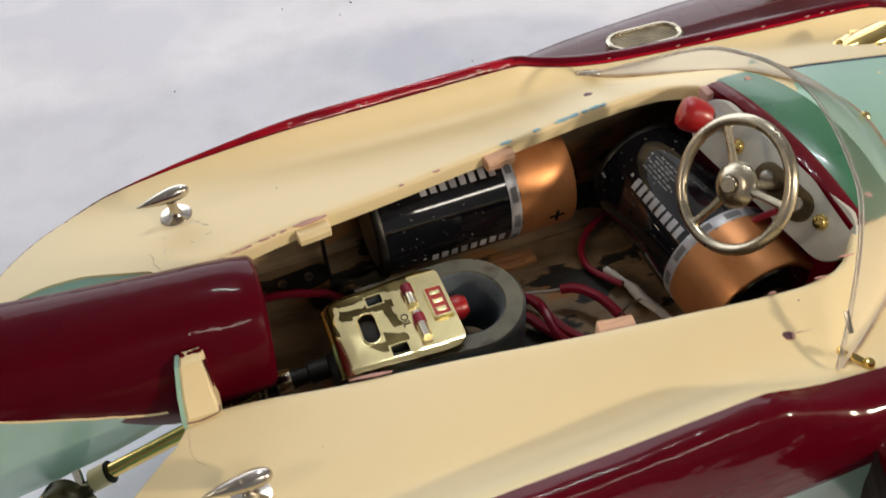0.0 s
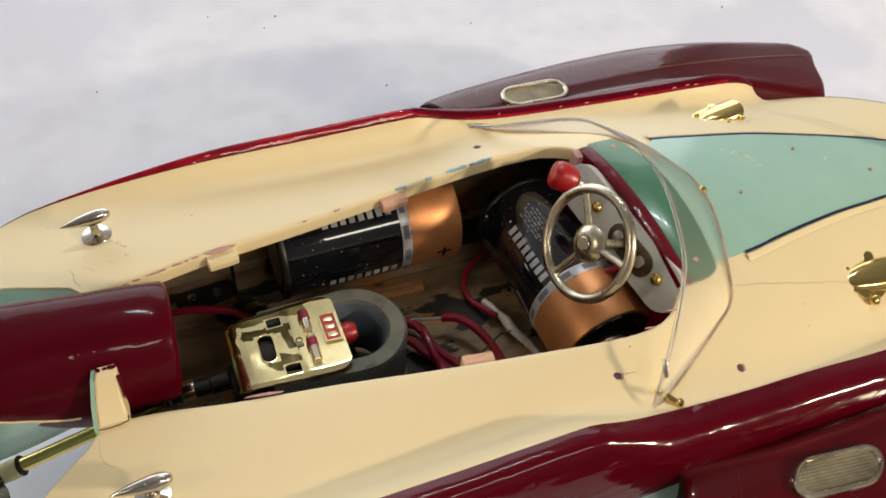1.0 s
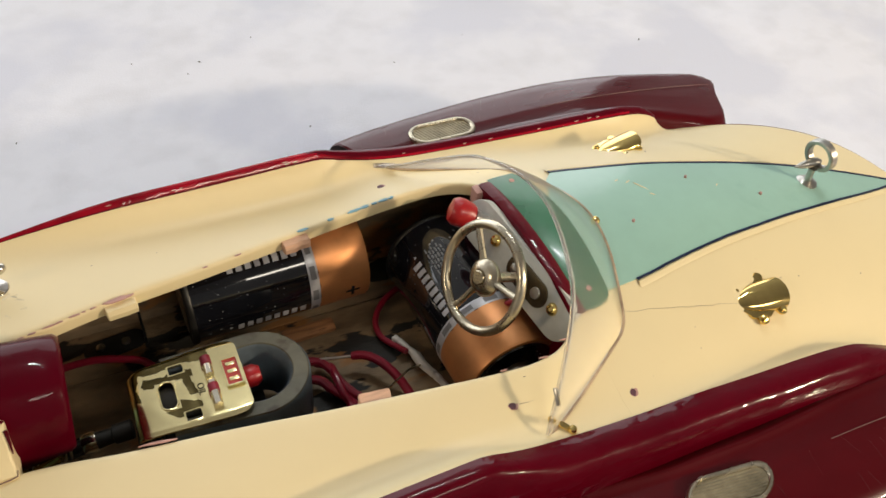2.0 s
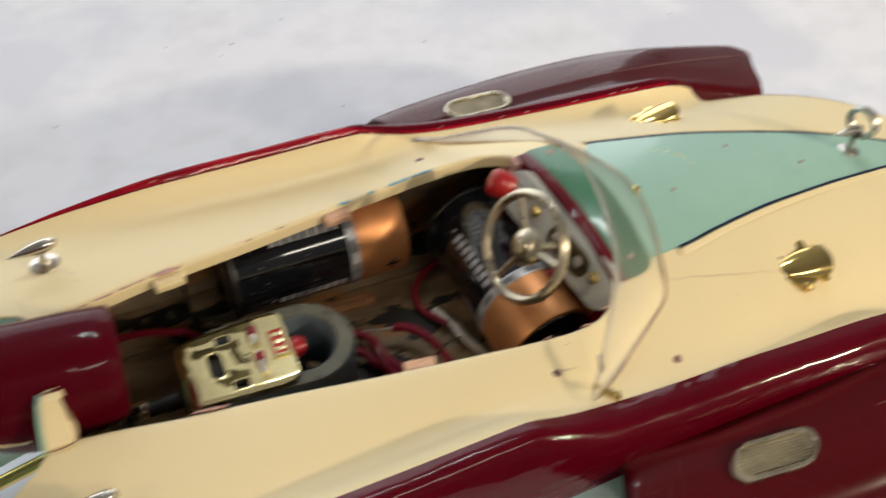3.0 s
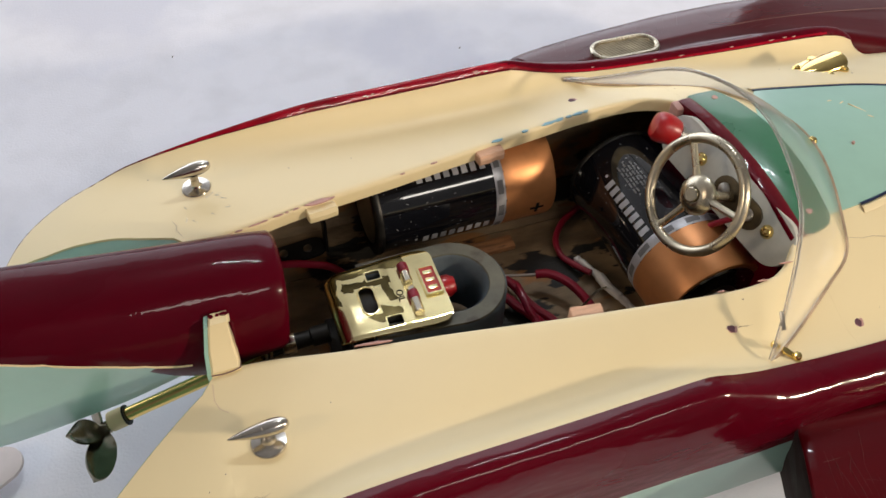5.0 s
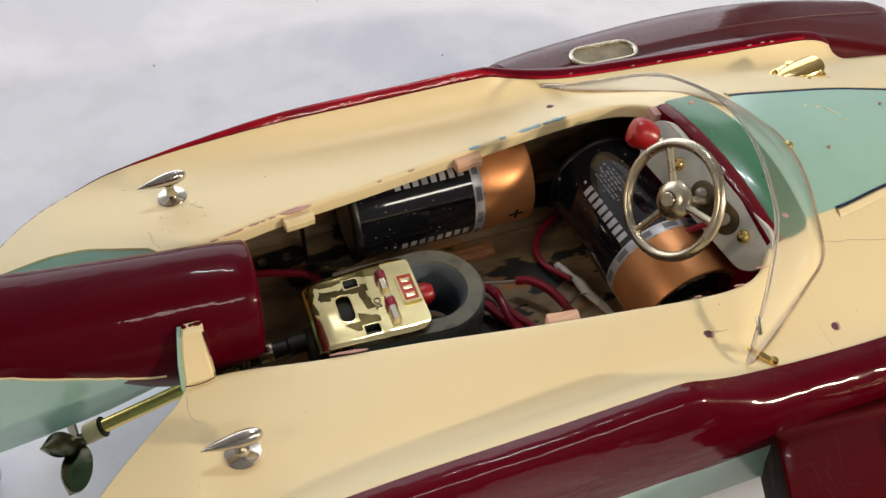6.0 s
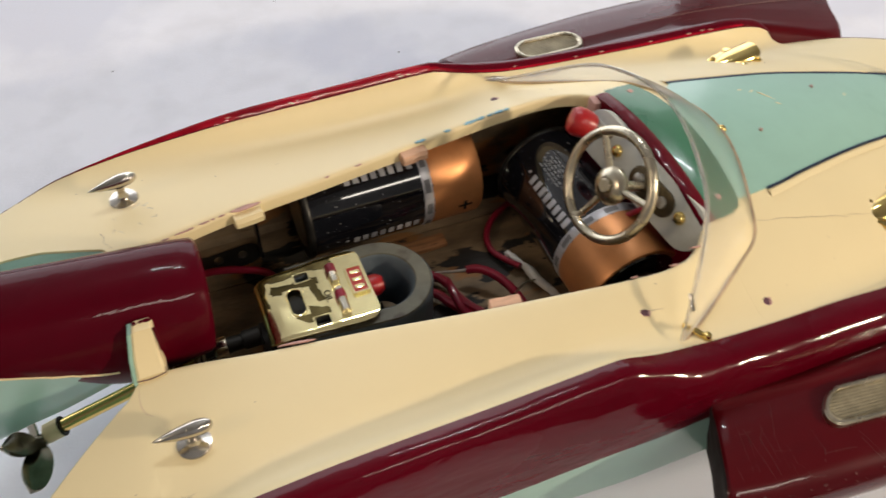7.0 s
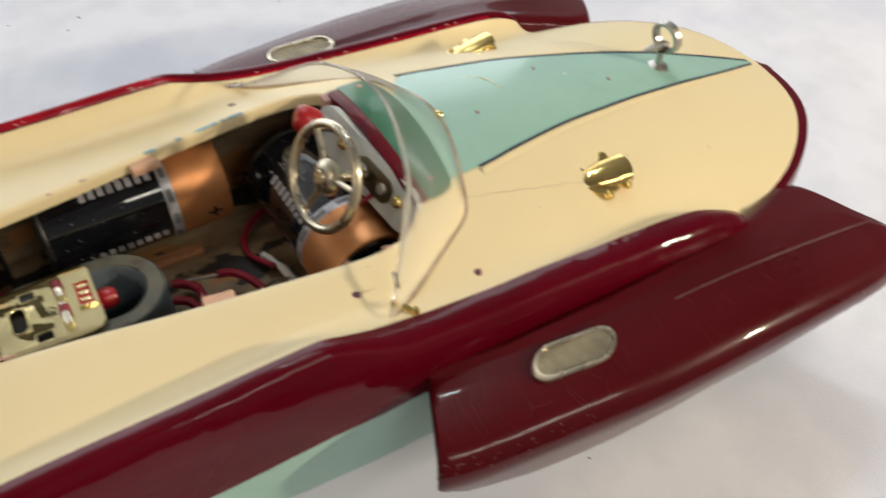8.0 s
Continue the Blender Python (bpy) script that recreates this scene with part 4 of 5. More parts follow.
def running_gear():
    """The shaft tube with its bracket, and the three-bladed propeller."""
    d = Vector((-154.0, 0, 50.8)) - Vector((-112, 0, 63.6))
    bm = bmesh.new()
    tube(bm, [(-112, 0, 63.6), (-154, 0, 50.8)], 1.95, 20)
    t = part("shaft_tube", bm, BRASS, boat, "brass propeller shaft tube")
    bm = bmesh.new()
    ax = d.normalized()
    m = frame_on(-153.2, 0, 50.9, ax, (0, 0, 1))
    turned(bm, [(1.6, -2.3), (2.75, -2.2), (2.85, -2.0), (2.85, 2.0), (2.75, 2.2), (1.6, 2.3)], 24, m)
    part("shaft_collar", bm, CREAM, t, "chipped cream painted collar")
    bm = bmesh.new()
    turned(bm, [(1.7, -2.9), (2.9, -2.85), (3.0, -2.6), (2.9, -2.35), (1.7, -2.3)], 24, m)
    part("collar_ring", bm, DARK_METAL, t, "blackened ring beside the collar")
    bm = bmesh.new()
    m = m @ Matrix.Translation((-1.6 * MM, 0, -0.9 * MM))
    turned(bm, [(1.4, 2), (1.4, 4), (1.8, 4.4), (2.0, 6.4), (1.7, 8.6), (1.0, 10.2), (0.3, 10.6)], 20, m)
    p = part("propeller", bm, BRONZE, t, "dark bronze three-bladed propeller")
    for a, pitch, wide in ((280, 50, 6.4), (328, -8, 5.4), (55, 30, 6.0)):
        bm = bmesh.new()
        rows = []
        for i in range(17):
            u = 0.5 - 0.5 * math.cos(math.pi * (0.04 + 0.95 * i / 16))
            r = 1.0 + 17.0 * u
            w = wide * math.sqrt(max(0.0004, 1 - (2 * u - 1) ** 2))
            tw = radians(pitch + 12 - 22 * u)
            rows.append([(r, s * w * math.cos(tw) + 1.2 * u, 6.6 + s * w * math.sin(tw) + 0.9 * (1 - 4 * (s * s))) for s in (-0.6, -0.4, -0.2, 0, 0.2, 0.4, 0.6)])
        loft(bm, rows)
        thicken(bm, 0.6, (0, -0.5, 0.85))
        bmesh.ops.transform(bm, matrix=m @ pose(0, 0, 0, 0, 0, a), verts=bm.verts)
        part("blade", bm, BRONZE, p)


running_gear()


def chocks():
    """Wooden stops, screw holes, chips and cracks along the opening."""
    for x, s, c in ((-87.0, 1, CREAM), (-34.0, 1, WOOD_RAW), (-32.5, -1, WOOD_RAW)):
        y = curve(x, OPENING)
        z = deck_point(x, y)
        m = frame_on(x, s * (y - 0.9), z - 3.4, (0, 0, 1), (1, s * 0.13, 0))
        bm = bmesh.new()
        rows = []
        for u in (-4.3, -4.0, -2.6, -0.8, 1.2, 2.9, 4.0, 4.3):
            k = 0.45 * noise.noise(Vector((u * 0.4, x, s)))
            e = 0.5 if abs(u) > 4.1 else 0.0
            rows.append([(u, a, b) for a, b in ((2.2 - e, -1.6 + e), (-1.4 + e + k, -1.7 + e), (-2.1 + e + k, -1.1 + e), (-2.2 + e + k, 0.6), (-1.5 + k, 1.9 - e), (2.2 - e, 2.2 - e + 0.4 * k))])
        loft(bm, rows, ring=True, caps=True)
        bmesh.ops.transform(bm, matrix=m, verts=bm.verts)
        part("wooden_stop", bm, c, boat, "cream painted wooden stop block" if c is CREAM else "bare pinkish wooden stop block", 28)
    for x, y in ((0, 47), (0, -47), (34, -54)):
        m = frame_on(x, y, deck_point(x, abs(y)), (0, y * 0.004, 1), (1, 0, 0))
        bm = bmesh.new()
        slab(bm, [(random.uniform(0.8, 1.35) * math.cos(a), random.uniform(0.8, 1.3) * math.sin(a)) for a in [2 * math.pi * i / 11 for i in range(11)]], -0.3, 0.10, m=m)
        hole = part("filled_screw_hole", bm, HOLE, DECK, "dark filled screw hole")
        bm = bmesh.new()
        slab(bm, [(0.3 + random.uniform(1.2, 1.7) * math.cos(a), random.uniform(1.0, 1.5) * math.sin(a)) for a in [2 * math.pi * i / 11 for i in range(11)]], -0.3, 0.05, m=m)
        part("worn_rim", bm, PINK_CHIP, hole, "worn pinkish rim")
    for x in (-65, -5):
        bm = bmesh.new()
        y = curve(x, CREST_Y) + 1.5
        turned(bm, [(1.2, -0.3), (1.1, 0.5), (0.3, 0.7)], 12, pose(x * MM, y * MM, (deck_point(x, curve(x, CREST_Y)) + 0.2) * MM))
        part("rail_pin", bm, STEEL, DECK, "small steel rail pin")
    bm = bmesh.new()
    for k in range(14):
        x = random.uniform(-100, 118)
        y, w = curve(x, CREST_Y) + random.uniform(-0.2, 0.7), random.uniform(0.25, 1.3)
        m = frame_on(x, y, deck_point(x, curve(x, CREST_Y)) + (0.9 if y > curve(x, CREST_Y) else 0.35), (0, -0.75, 0.65), (1, 0, 0))
        slab(bm, [(w, 0), (0.3 * w, 0.22), (-w, 0.1), (-0.4 * w, -0.25)], -0.4, 0.25, m=m)
    tagged(part("rail_chip", bm, PINK_CHIP, DECK, "small pale chips along the rail"), kind="stuff")
    for x, w in ((-31, 1.6), (-21.5, 1.2), (-13, 2.6), (-9.5, 1.8), (-6, 1.0), (-2.5, 2.0), (0, 1.0)):
        y = curve(x, OPENING)
        bm = bmesh.new()
        m = frame_on(x, y + 0.45, deck_point(x, y) + 0.05, (0, 0.0, 1), (1, 0.13, 0))
        pts = [(w * math.cos(a) * random.uniform(0.7, 1.2), 0.5 * math.sin(a) * random.uniform(0.7, 1.2)) for a in [2 * math.pi * i / 9 for i in range(9)]]
        slab(bm, pts, -0.3, 0.08, m=m)
        part("blue_paint_chip", bm, BLUE_CHIP, DECK, "chip showing old blue paint")
    for x, w, s in ((-113, 0.8, 1), (-110, 1.1, 1), (-105.5, 1.9, 1), (-103, 0.8, 1), (-99, 1.5, 1), (-96.5, 0.6, 1), (-94, 0.9, 1), (-87.2, 4.4, 1), (-52, 1.0, 1), (-62, 0.8, 1), (-86, 4.4, -1), (14, 1.6, -1), (22.5, 1.8, -1), (2, 1.0, -1)):
        y = curve(x, OPENING)
        bm = bmesh.new()
        m = frame_on(x, s * (y + (0.15 if w < 2.2 else -0.1)), deck_point(x, y) + 0.05, (0, 0.0, 1), (1, s * 0.13, 0))
        pts = [(w * math.cos(a) * random.uniform(0.7, 1.2), (0.2 if w < 2.2 else 0.7 if s > 0 else 0.35) * math.sin(a) * random.uniform(0.7, 1.2)) for a in [2 * math.pi * i / 9 for i in range(9)]]
        slab(bm, pts, -0.3, 0.08, m=m)
        part("bare_primer_chip", bm, PINK_CHIP, DECK, "chip showing pink primer")
    for x, y, r in ((38, 27, 1.0), (36, -24, 1.0), (63, -6, 0.5), (95, 9, 0.5), (118, -4, 0.6)):
        bm = bmesh.new()
        turned(bm, [(r, -0.2), (r * 0.9, 0.95), (0.2, 1.0)], 10, pose(x * MM, y * MM, deck_point(x, abs(y)) * MM))
        part("nail_mark", bm, PINK_CHIP, DECK, "small pinkish nail mark")
    for x, y, l, a in ((73, 12, 1.2, 20), (76, 8.2, 3.0, -62), (77, 3.5, 1.0, -50), (70, 14, 0.8, 0), (104, 3, 0.9, 30)):
        bm = bmesh.new()
        slab(bm, [(-l, -0.12), (-0.2 * l, -0.28), (l, -0.05), (0.4 * l, 0.22), (-0.5 * l, 0.16)], -0.2, 0.34, m=pose(x * MM, y * MM, deck_point(x, abs(y)) * MM, 0, 0, a))
        part("cream_chip", bm, CREAM, DECK, "chip showing cream under the teal")
    bm = bmesh.new()
    box(bm, 25.0, 29.0, 26.2, 30.6, 89.0, 95.6, 0.8)
    part("dash_corner", bm, PINK_CHIP, boat, "broken wooden corner block of the dash")
    bm = bmesh.new()
    pts = [(40 + i * 3.5, -33 - 6.5 * (i / 12) + random.uniform(-0.4, 0.4)) for i in range(13)]
    tube(bm, [(x, y, deck_point(x, abs(y)) + 0.02) for x, y in pts], [0.01 + 0.035 * math.sin(0.4 + i * 0.21) for i in range(13)], 5)
    part("paint_crack", bm, HOLE, DECK, "fine dark crack in the paint")
    for s in (1, -1):
        bm = bmesh.new()
        line = [(-124.2, 24.2), (-126.0, 27.8), (-125.6, 29.6), (-126.5, 31.7)] if s > 0 else [(-124.2, -24), (-124.5, -28), (-123.7, -30.6), (-122.0, -32)]
        tube(bm, [(x, y, deck_point(x, abs(y)) + 0.01) for x, y in line], 0.04, 5)
        part("paint_crack", bm, HOLE if s > 0 else PINK_CHIP, DECK, "fine crack in the paint")


def blemishes():
    """Pale brush marks, specks and a worn patch on the paint."""
    bm = bmesh.new()
    for k in range(9):
        x, y = -116 + random.uniform(-9, 6), 34 + random.uniform(-4, 5)
        pts = [(x + q * random.uniform(-0.6, 0.9), y + q * random.uniform(-0.9, 0.5)) for q in range(4)]
        tube(bm, [(a, b, deck_point(a, b) + 0.01) for a, b in pts], [0.03, 0.09, 0.06, 0.02], 4)
    tagged(part("brush_mark", bm, WHITE_WIRE, DECK, "thin pale brush marks"), kind="stuff")
    bm = bmesh.new()
    for k in range(22):
        x, s = random.uniform(-150, 150), random.choice((-1, 1))
        y = random.uniform(min(curve(x, OPENING) if x < 28 else 30, 40) + 2, 54)
        if x < -124:
            y = random.uniform(44, 54)
        r = random.uniform(0.08, 0.28)
        slab(bm, [(r, 0), (0.2 * r, 0.6 * r), (-r, 0.1 * r), (0, -0.7 * r)], -0.2, 0.05, m=frame_on(x, s * y, deck_point(x, y), (0, 0, 1), (1, random.uniform(-1, 1), 0)))
    tagged(part("paint_speck", bm, HOLE, DECK, "tiny dark specks in the paint"), kind="stuff")


blemishes()


def star_crack():
    for dx, dy in ((1.8, 0.6), (-1.5, 0.9), (0.3, 1.5), (0.8, -1.0)):
        bm = bmesh.new()
        tube(bm, [(-118.7 + dx * q, -54.0 + dy * q + 0.2 * (q > 0.4), deck_point(-118.7 + dx * q, 54.0 - dy * q) + 0.02) for q in (0, 0.5, 1.0)], [0.05, 0.035, 0.02], 5)
        part("paint_crack", bm, HOLE, DECK, "fine dark crack in the paint")


def hole_crack():
    bm = bmesh.new()
    tube(bm, [(2.0 + q, -47.2 - 0.10 * q + 0.12 * math.sin(q * 1.9), deck_point(2.0 + q, 47.2) + 0.02) for q in (0, 0.8, 1.7, 2.7, 3.8)], [0.10, 0.08, 0.05, 0.04, 0.02], 5)
    part("paint_crack", bm, HOLE, DECK, "fine dark crack beside the hole")


chocks()
star_crack()
hole_crack()

# ---- inside the boat: batteries, motor and wires ----
def battery(name, label):
    """A D cell lying along its own x, positive end at +x; origin on its lowest line."""
    b = thing(name, 0, 0, 0, label, "battery", "batteries in the hull")
    R, turn = 16.6, pose(0, 0, R0 * MM, 0, 90, 0)
    bm = bmesh.new()
    turned(bm, [(13.0, -29.6), (15.6, -29.8), (16.3, -29.0), (16.6, -28.0), (R, 9.0)], 56, turn)
    part("black_sleeve", bm, BLACK, b, "glossy black label sleeve")
    bm = bmesh.new()
    turned(bm, [(15.8, -30.1), (16.5, -30.0), (16.95, -29.3), (16.95, -28.6), (16.65, -28.0)], 56, turn)
    part("end_rim", bm, DARK_METAL, b, "dull steel end rim")
    bm = bmesh.new()
    turned(bm, [(R, 9.0), (R + 0.03, 9.1), (R + 0.03, 12.2), (R, 12.3)], 56, turn)
    part("silver_band", bm, SILVER, b, "silver band with a dotted edge")
    bm = bmesh.new()
    turned(bm, [(R, 12.3), (R, 29.0), (16.2, 29.8), (15.4, 29.9), (14.6, 29.3), (13.4, 29.2)], 56, turn)
    part("copper_sleeve", bm, COPPER, b, "satin copper label sleeve")
    bm = bmesh.new()
    turned(bm, [(13.6, 29.0), (13.0, 29.5), (6.0, 29.6), (5.2, 29.8), (4.7, 31.0), (1.0, 31.2)], 40, turn)
    part("positive_cap", bm, STEEL, b, "steel positive cap")
    bm = bmesh.new()
    turned(bm, [(14.2, 29.2), (13.8, 29.75), (7.4, 29.8), (7.0, 29.4)], 40, turn)
    part("black_washer", bm, BLACK, b, "shiny black end washer")
    bm = bmesh.new()
    turned(bm, [(12.9, -29.9), (12.6, -30.3), (2.0, -30.3)], 40, turn)
    part("negative_cap", bm, STEEL, b, "steel negative cap")
    return b


R0 = 16.6


def print_bars(parent, around, start, count, wide, tall, gap, mat, name):
    """A row of plain bars on the sleeve in place of lettering; around: degrees from the top, start: along the cell."""
    for i in range(count):
        bm = bmesh.new()
        x0 = start + i * (wide + gap)
        rows = []
        for k in range(7):
            a = radians(around) + (k / 6 - 0.5) * tall / R0
            rows.append([(x, 16.66 * math.sin(a), R0 + 16.66 * math.cos(a)) for x in (x0, x0 + wide)])
        loft(bm, rows)
        part(name, bm, mat, parent)


def batteries():
    for nm, m, turn in (("battery", pose(-40.0 * MM, 46.0 * MM, 48.6 * MM, 0, 0, 1.0), -70), ("battery", pose(15.2 * MM, 5.5 * MM, 48.8 * MM, 0, 0, -88), 0)):
        b = battery(nm, "large round battery in a black and copper sleeve in the hull")
        b.matrix_world = m
        first = turn != 0
        for around in ((-30, -108) if first else (-48,)):
            print_bars(b, around, -15.5, 8, 1.9, 3.4, 1.05, SILVER, "printed_bar")
            print_bars(b, around + 3, -18.3, 1, 0.9, 0.9, 0.4, SILVER, "small_print_bar")
        for around in range(-150, 40, 30):
            print_bars(b, around, 9.7, 1, 1.9, 4.6, 0.8, INK_GREY, "band_bar")
        print_bars(b, -95 if first else -20, 12.32, 1, 0.22, 30, 0, INK, "band_edge")
        if first:
            bm = bmesh.new()
            for u, v in ((2.4, 0.5), (0.5, 2.4)):
                box(bm, 23.5 - u, 23.5 + u, -v, v, -0.05, 0.05, 0, None)
            bmesh.ops.transform(bm, matrix=Matrix.Translation((0, 0, R0 * MM)) @ pose(0, 0, 0, 100, 0, 0) @ Matrix.Translation((0, 0, 16.68 * MM)), verts=bm.verts)
            part("plus_mark", bm, INK, b, "small black plus mark")
        else:
            for k in range(6):
                n = 5 + (k * 3) % 3
                print_bars(b, -31 + k * 3.6, -18 + 1.3 * (k % 2), n, 2.0 - 0.25 * (k % 3), 0.55, 0.5, PRINT_GREY, "small_print_bar")


batteries()


def motor():
    """A horseshoe magnet motor with a gilt name plate."""
    mo = thing("electric_motor", -0.066, 0.0, 0.0476, "horseshoe-magnet electric motor with a gilt top plate", "electric motor")
    mo.matrix_world = pose(-0.0685, 0.0, 0.0476, 0, 0, -2)
    # horseshoe magnet
    def shoe(ro, n=22, back=-13.0):
        arc = [(12 + ro * math.cos(a) * 1.0, ro * math.sin(a)) for a in [math.pi * (0.5 - i / n) for i in range(n + 1)]]
        return [(back, ro - 1.2)] + arc + [(back, -ro + 1.2)]
    bm = bmesh.new()
    prof = [(15.4, 8.5), (15.4, 26.0), (14.7, 26.9), (10.4, 26.9), (9.7, 26.2), (7.0, 10.0), (7.0, 8.5)]
    rows = [[(x, y, z) for x, y in shoe(r)] for r, z in prof]
    loft(bm, rows + [rows[0]])
    bmesh.ops.remove_doubles(bm, verts=bm.verts, dist=1e-6)
    bmesh.ops.holes_fill(bm, edges=[e for e in bm.edges if e.is_boundary], sides=12)
    part("magnet", bm, MAGNET, mo, "blue-grey iron horseshoe magnet", 40)
    bm = bmesh.new()
    loft(bm, [[(x, y, z) for x, y in shoe(r)] for r, z in ((14.9, 26.7), (14.6, 27.1), (10.5, 27.1), (10.2, 26.7))])
    part("magnet_face", bm, RUST, mo, "brown rusted face of the magnet", 40)
    bm = bmesh.new()
    box(bm, -24, 14, -11, 11, 0, 8.5, 0.6)
    part("mounting_block", bm, DARK_METAL, mo, "dark mounting block")
    bm = bmesh.new()
    turned(bm, [(9.6, -10), (9.8, -9.5), (9.8, 8), (9.0, 9)], 28, frame_on(-8, 0, 18, (1, 0, 0), (0, 0, 1)))
    part("rotor", bm, DARK_METAL, mo, "dark wound rotor")
    # gilt plate, bent down at the stern end, with a low step across it
    P = pose(-0.1 * MM, -0.7 * MM, 0, 0, 0, 2)

    def plate_z(x, y):
        z = 28.9 + 0.30 * ease((x + 6.2 + 0.05 * y) / 2.4)
        if x < -17.5:
            z -= 4.6 * (1 - math.sqrt(max(0.0, 1 - min(1.0, (-17.5 - x) / 5.4) ** 2)))
        z += (0.6 * ease((-x - 3) / 5) + 0.06) * noise.noise(Vector((x * 0.09, y * 0.08, 2.2))) + 0.05 * noise.noise(Vector((x * 0.3, y * 0.25, 1.1)))
        return z - 0.45 * ease((abs(y) - 11.6) / 1.6)

    def taper(bm):
        for v in bm.verts:
            x, y = v.co.x / MM, v.co.y / MM
            v.co.y = (y - math.copysign((2.0 * (8.6 - x) / 31.2 - 0.4) * ease((abs(y) - 9.5) / 3.5), y)) * MM

    bm = bmesh.new()
    pierced(bm, -22.6, 8.6, -13.2, 13.2, 3.4, [(-12.6, -0.6, 2.1, 4.7, 2.0), (-9.0, 7.9, 2.0, 1.5, 0.3), (-7.4, -9.2, 2.1, 1.7, 0.3), (0.0, 9.0, 0.9, 0.5, 0.2)], plate_z)
    taper(bm)
    bmesh.ops.transform(bm, matrix=P, verts=bm.verts)
    plate = part("top_plate", bm, GILT, mo, "polished gilt sheet-metal top plate with openings", 30)
    bm = bmesh.new()
    tube(bm, [(-12.6 + 2.2 * math.copysign(min(1, abs(math.cos(a)) * 1.0), math.cos(a)), -0.6 + (2.6 if math.sin(a) > 0 else -2.6) + 2.2 * math.sin(a), plate_z(-12.6 + 2.2 * math.cos(a), -0.6) + 0.05) for a in [2 * math.pi * (i + 0.5) / 28 for i in range(28)]], 0.28, 6, True)
    bmesh.ops.transform(bm, matrix=P, verts=bm.verts)
    part("slot_rim", bm, GILT, plate, "bright rolled rim of the slot")
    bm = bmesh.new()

    # where the plate is darkened: worn edges plus painted reflections of dark surroundings
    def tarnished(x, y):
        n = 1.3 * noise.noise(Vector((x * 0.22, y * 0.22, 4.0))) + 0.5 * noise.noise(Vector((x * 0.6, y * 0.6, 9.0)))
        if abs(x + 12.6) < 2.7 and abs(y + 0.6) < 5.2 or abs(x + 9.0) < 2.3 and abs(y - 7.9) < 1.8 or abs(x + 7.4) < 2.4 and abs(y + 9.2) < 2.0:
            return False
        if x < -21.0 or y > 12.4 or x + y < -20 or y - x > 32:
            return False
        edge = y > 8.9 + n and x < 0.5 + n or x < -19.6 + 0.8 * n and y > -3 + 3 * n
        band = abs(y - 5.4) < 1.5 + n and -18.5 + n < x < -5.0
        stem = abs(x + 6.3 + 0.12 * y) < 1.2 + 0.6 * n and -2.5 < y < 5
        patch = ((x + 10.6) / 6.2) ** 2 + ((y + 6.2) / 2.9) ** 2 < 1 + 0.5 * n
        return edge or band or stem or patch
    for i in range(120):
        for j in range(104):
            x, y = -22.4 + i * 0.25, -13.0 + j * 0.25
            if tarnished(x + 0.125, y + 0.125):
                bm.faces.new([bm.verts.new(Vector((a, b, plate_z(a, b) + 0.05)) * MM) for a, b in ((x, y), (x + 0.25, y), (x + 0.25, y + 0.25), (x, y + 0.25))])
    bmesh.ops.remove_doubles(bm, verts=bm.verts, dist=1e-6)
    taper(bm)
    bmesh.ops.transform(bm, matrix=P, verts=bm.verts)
    part("tarnish_reflection", bm, TARNISH_REFLECTION, plate, "dark olive tarnishing and painted-in dark reflections on the gilt")
    bm = bmesh.new()
    for k in range(7):
        tube(bm, [(-21 + k * 3.4, -11.5, 22.5), (-21 + k * 3.4, 11.5, 22.5)], 1.5, 8)
    bmesh.ops.transform(bm, matrix=P, verts=bm.verts)
    part("winding", bm, DARK_METAL, mo, "dark wire winding under the plate")
    bm = bmesh.new()
    tube(bm, [(-0.6, 7.6, 29.6), (-0.6, 4.4, 30.2), (-0.6, 1.4, 30.2)], 1.35, 12)
    tube(bm, [(-0.6, -1.0, 30.2), (-0.6, -4.0, 30.2), (-0.6, -9.4, 30.3)], 1.35, 12)
    bmesh.ops.transform(bm, matrix=P, verts=bm.verts)
    part("oil_pipe", bm, NICKEL_BRIGHT, plate, "bright metal oil pipe")
    bm = bmesh.new()
    for y in (6.6, -3.4):
        tube(bm, [(-0.6, y - 1.3, 30.2), (-0.6, y + 1.3, 30.2)], 1.55, 12)
    bmesh.ops.transform(bm, matrix=P, verts=bm.verts)
    part("pipe_ring", bm, RED_WIRE, plate, "red rubber rings")
    bm = bmesh.new()
    rows = [[(x, y, z) for x, y in rounded(*b, 0.3, 2)] for b, z in (((3.0, 8.0, -4.2, 5.8), 29.0), ((3.0, 8.0, -4.2, 5.8), 30.15), ((3.5, 7.5, -3.7, 5.3), 30.15), ((3.5, 7.5, -3.7, 5.3), 29.5))]
    loft(bm, rows, ring=True)
    for y in (3.5, 0.8, -1.9):
        box(bm, 4.2, 6.8, y - 0.6, y + 0.6, 29.4, 30.1, 0.1)
    bmesh.ops.transform(bm, matrix=P, verts=bm.verts)
    part("badge_border", bm, GILT, plate, "gilt badge border with three plain bars")
    bm = bmesh.new()
    box(bm, 3.3, 7.7, -3.9, 5.5, 29.1, 29.8, 0)
    bmesh.ops.transform(bm, matrix=P, verts=bm.verts)
    part("badge", bm, RED_ENAMEL, plate, "red enamel badge")
    # stamped word
    fc = bpy.data.curves.new("oil_word", "FONT")
    fc.body, fc.size, fc.align_x, fc.align_y, fc.extrude = "OIL", 2.7 * MM, "CENTER", "CENTER", 0.05 * MM
    tmp = new("oil_word", fc)
    bpy.context.view_layer.update()
    me = bpy.data.meshes.new_from_object(tmp)
    bpy.data.objects.remove(tmp)
    me.materials.clear()
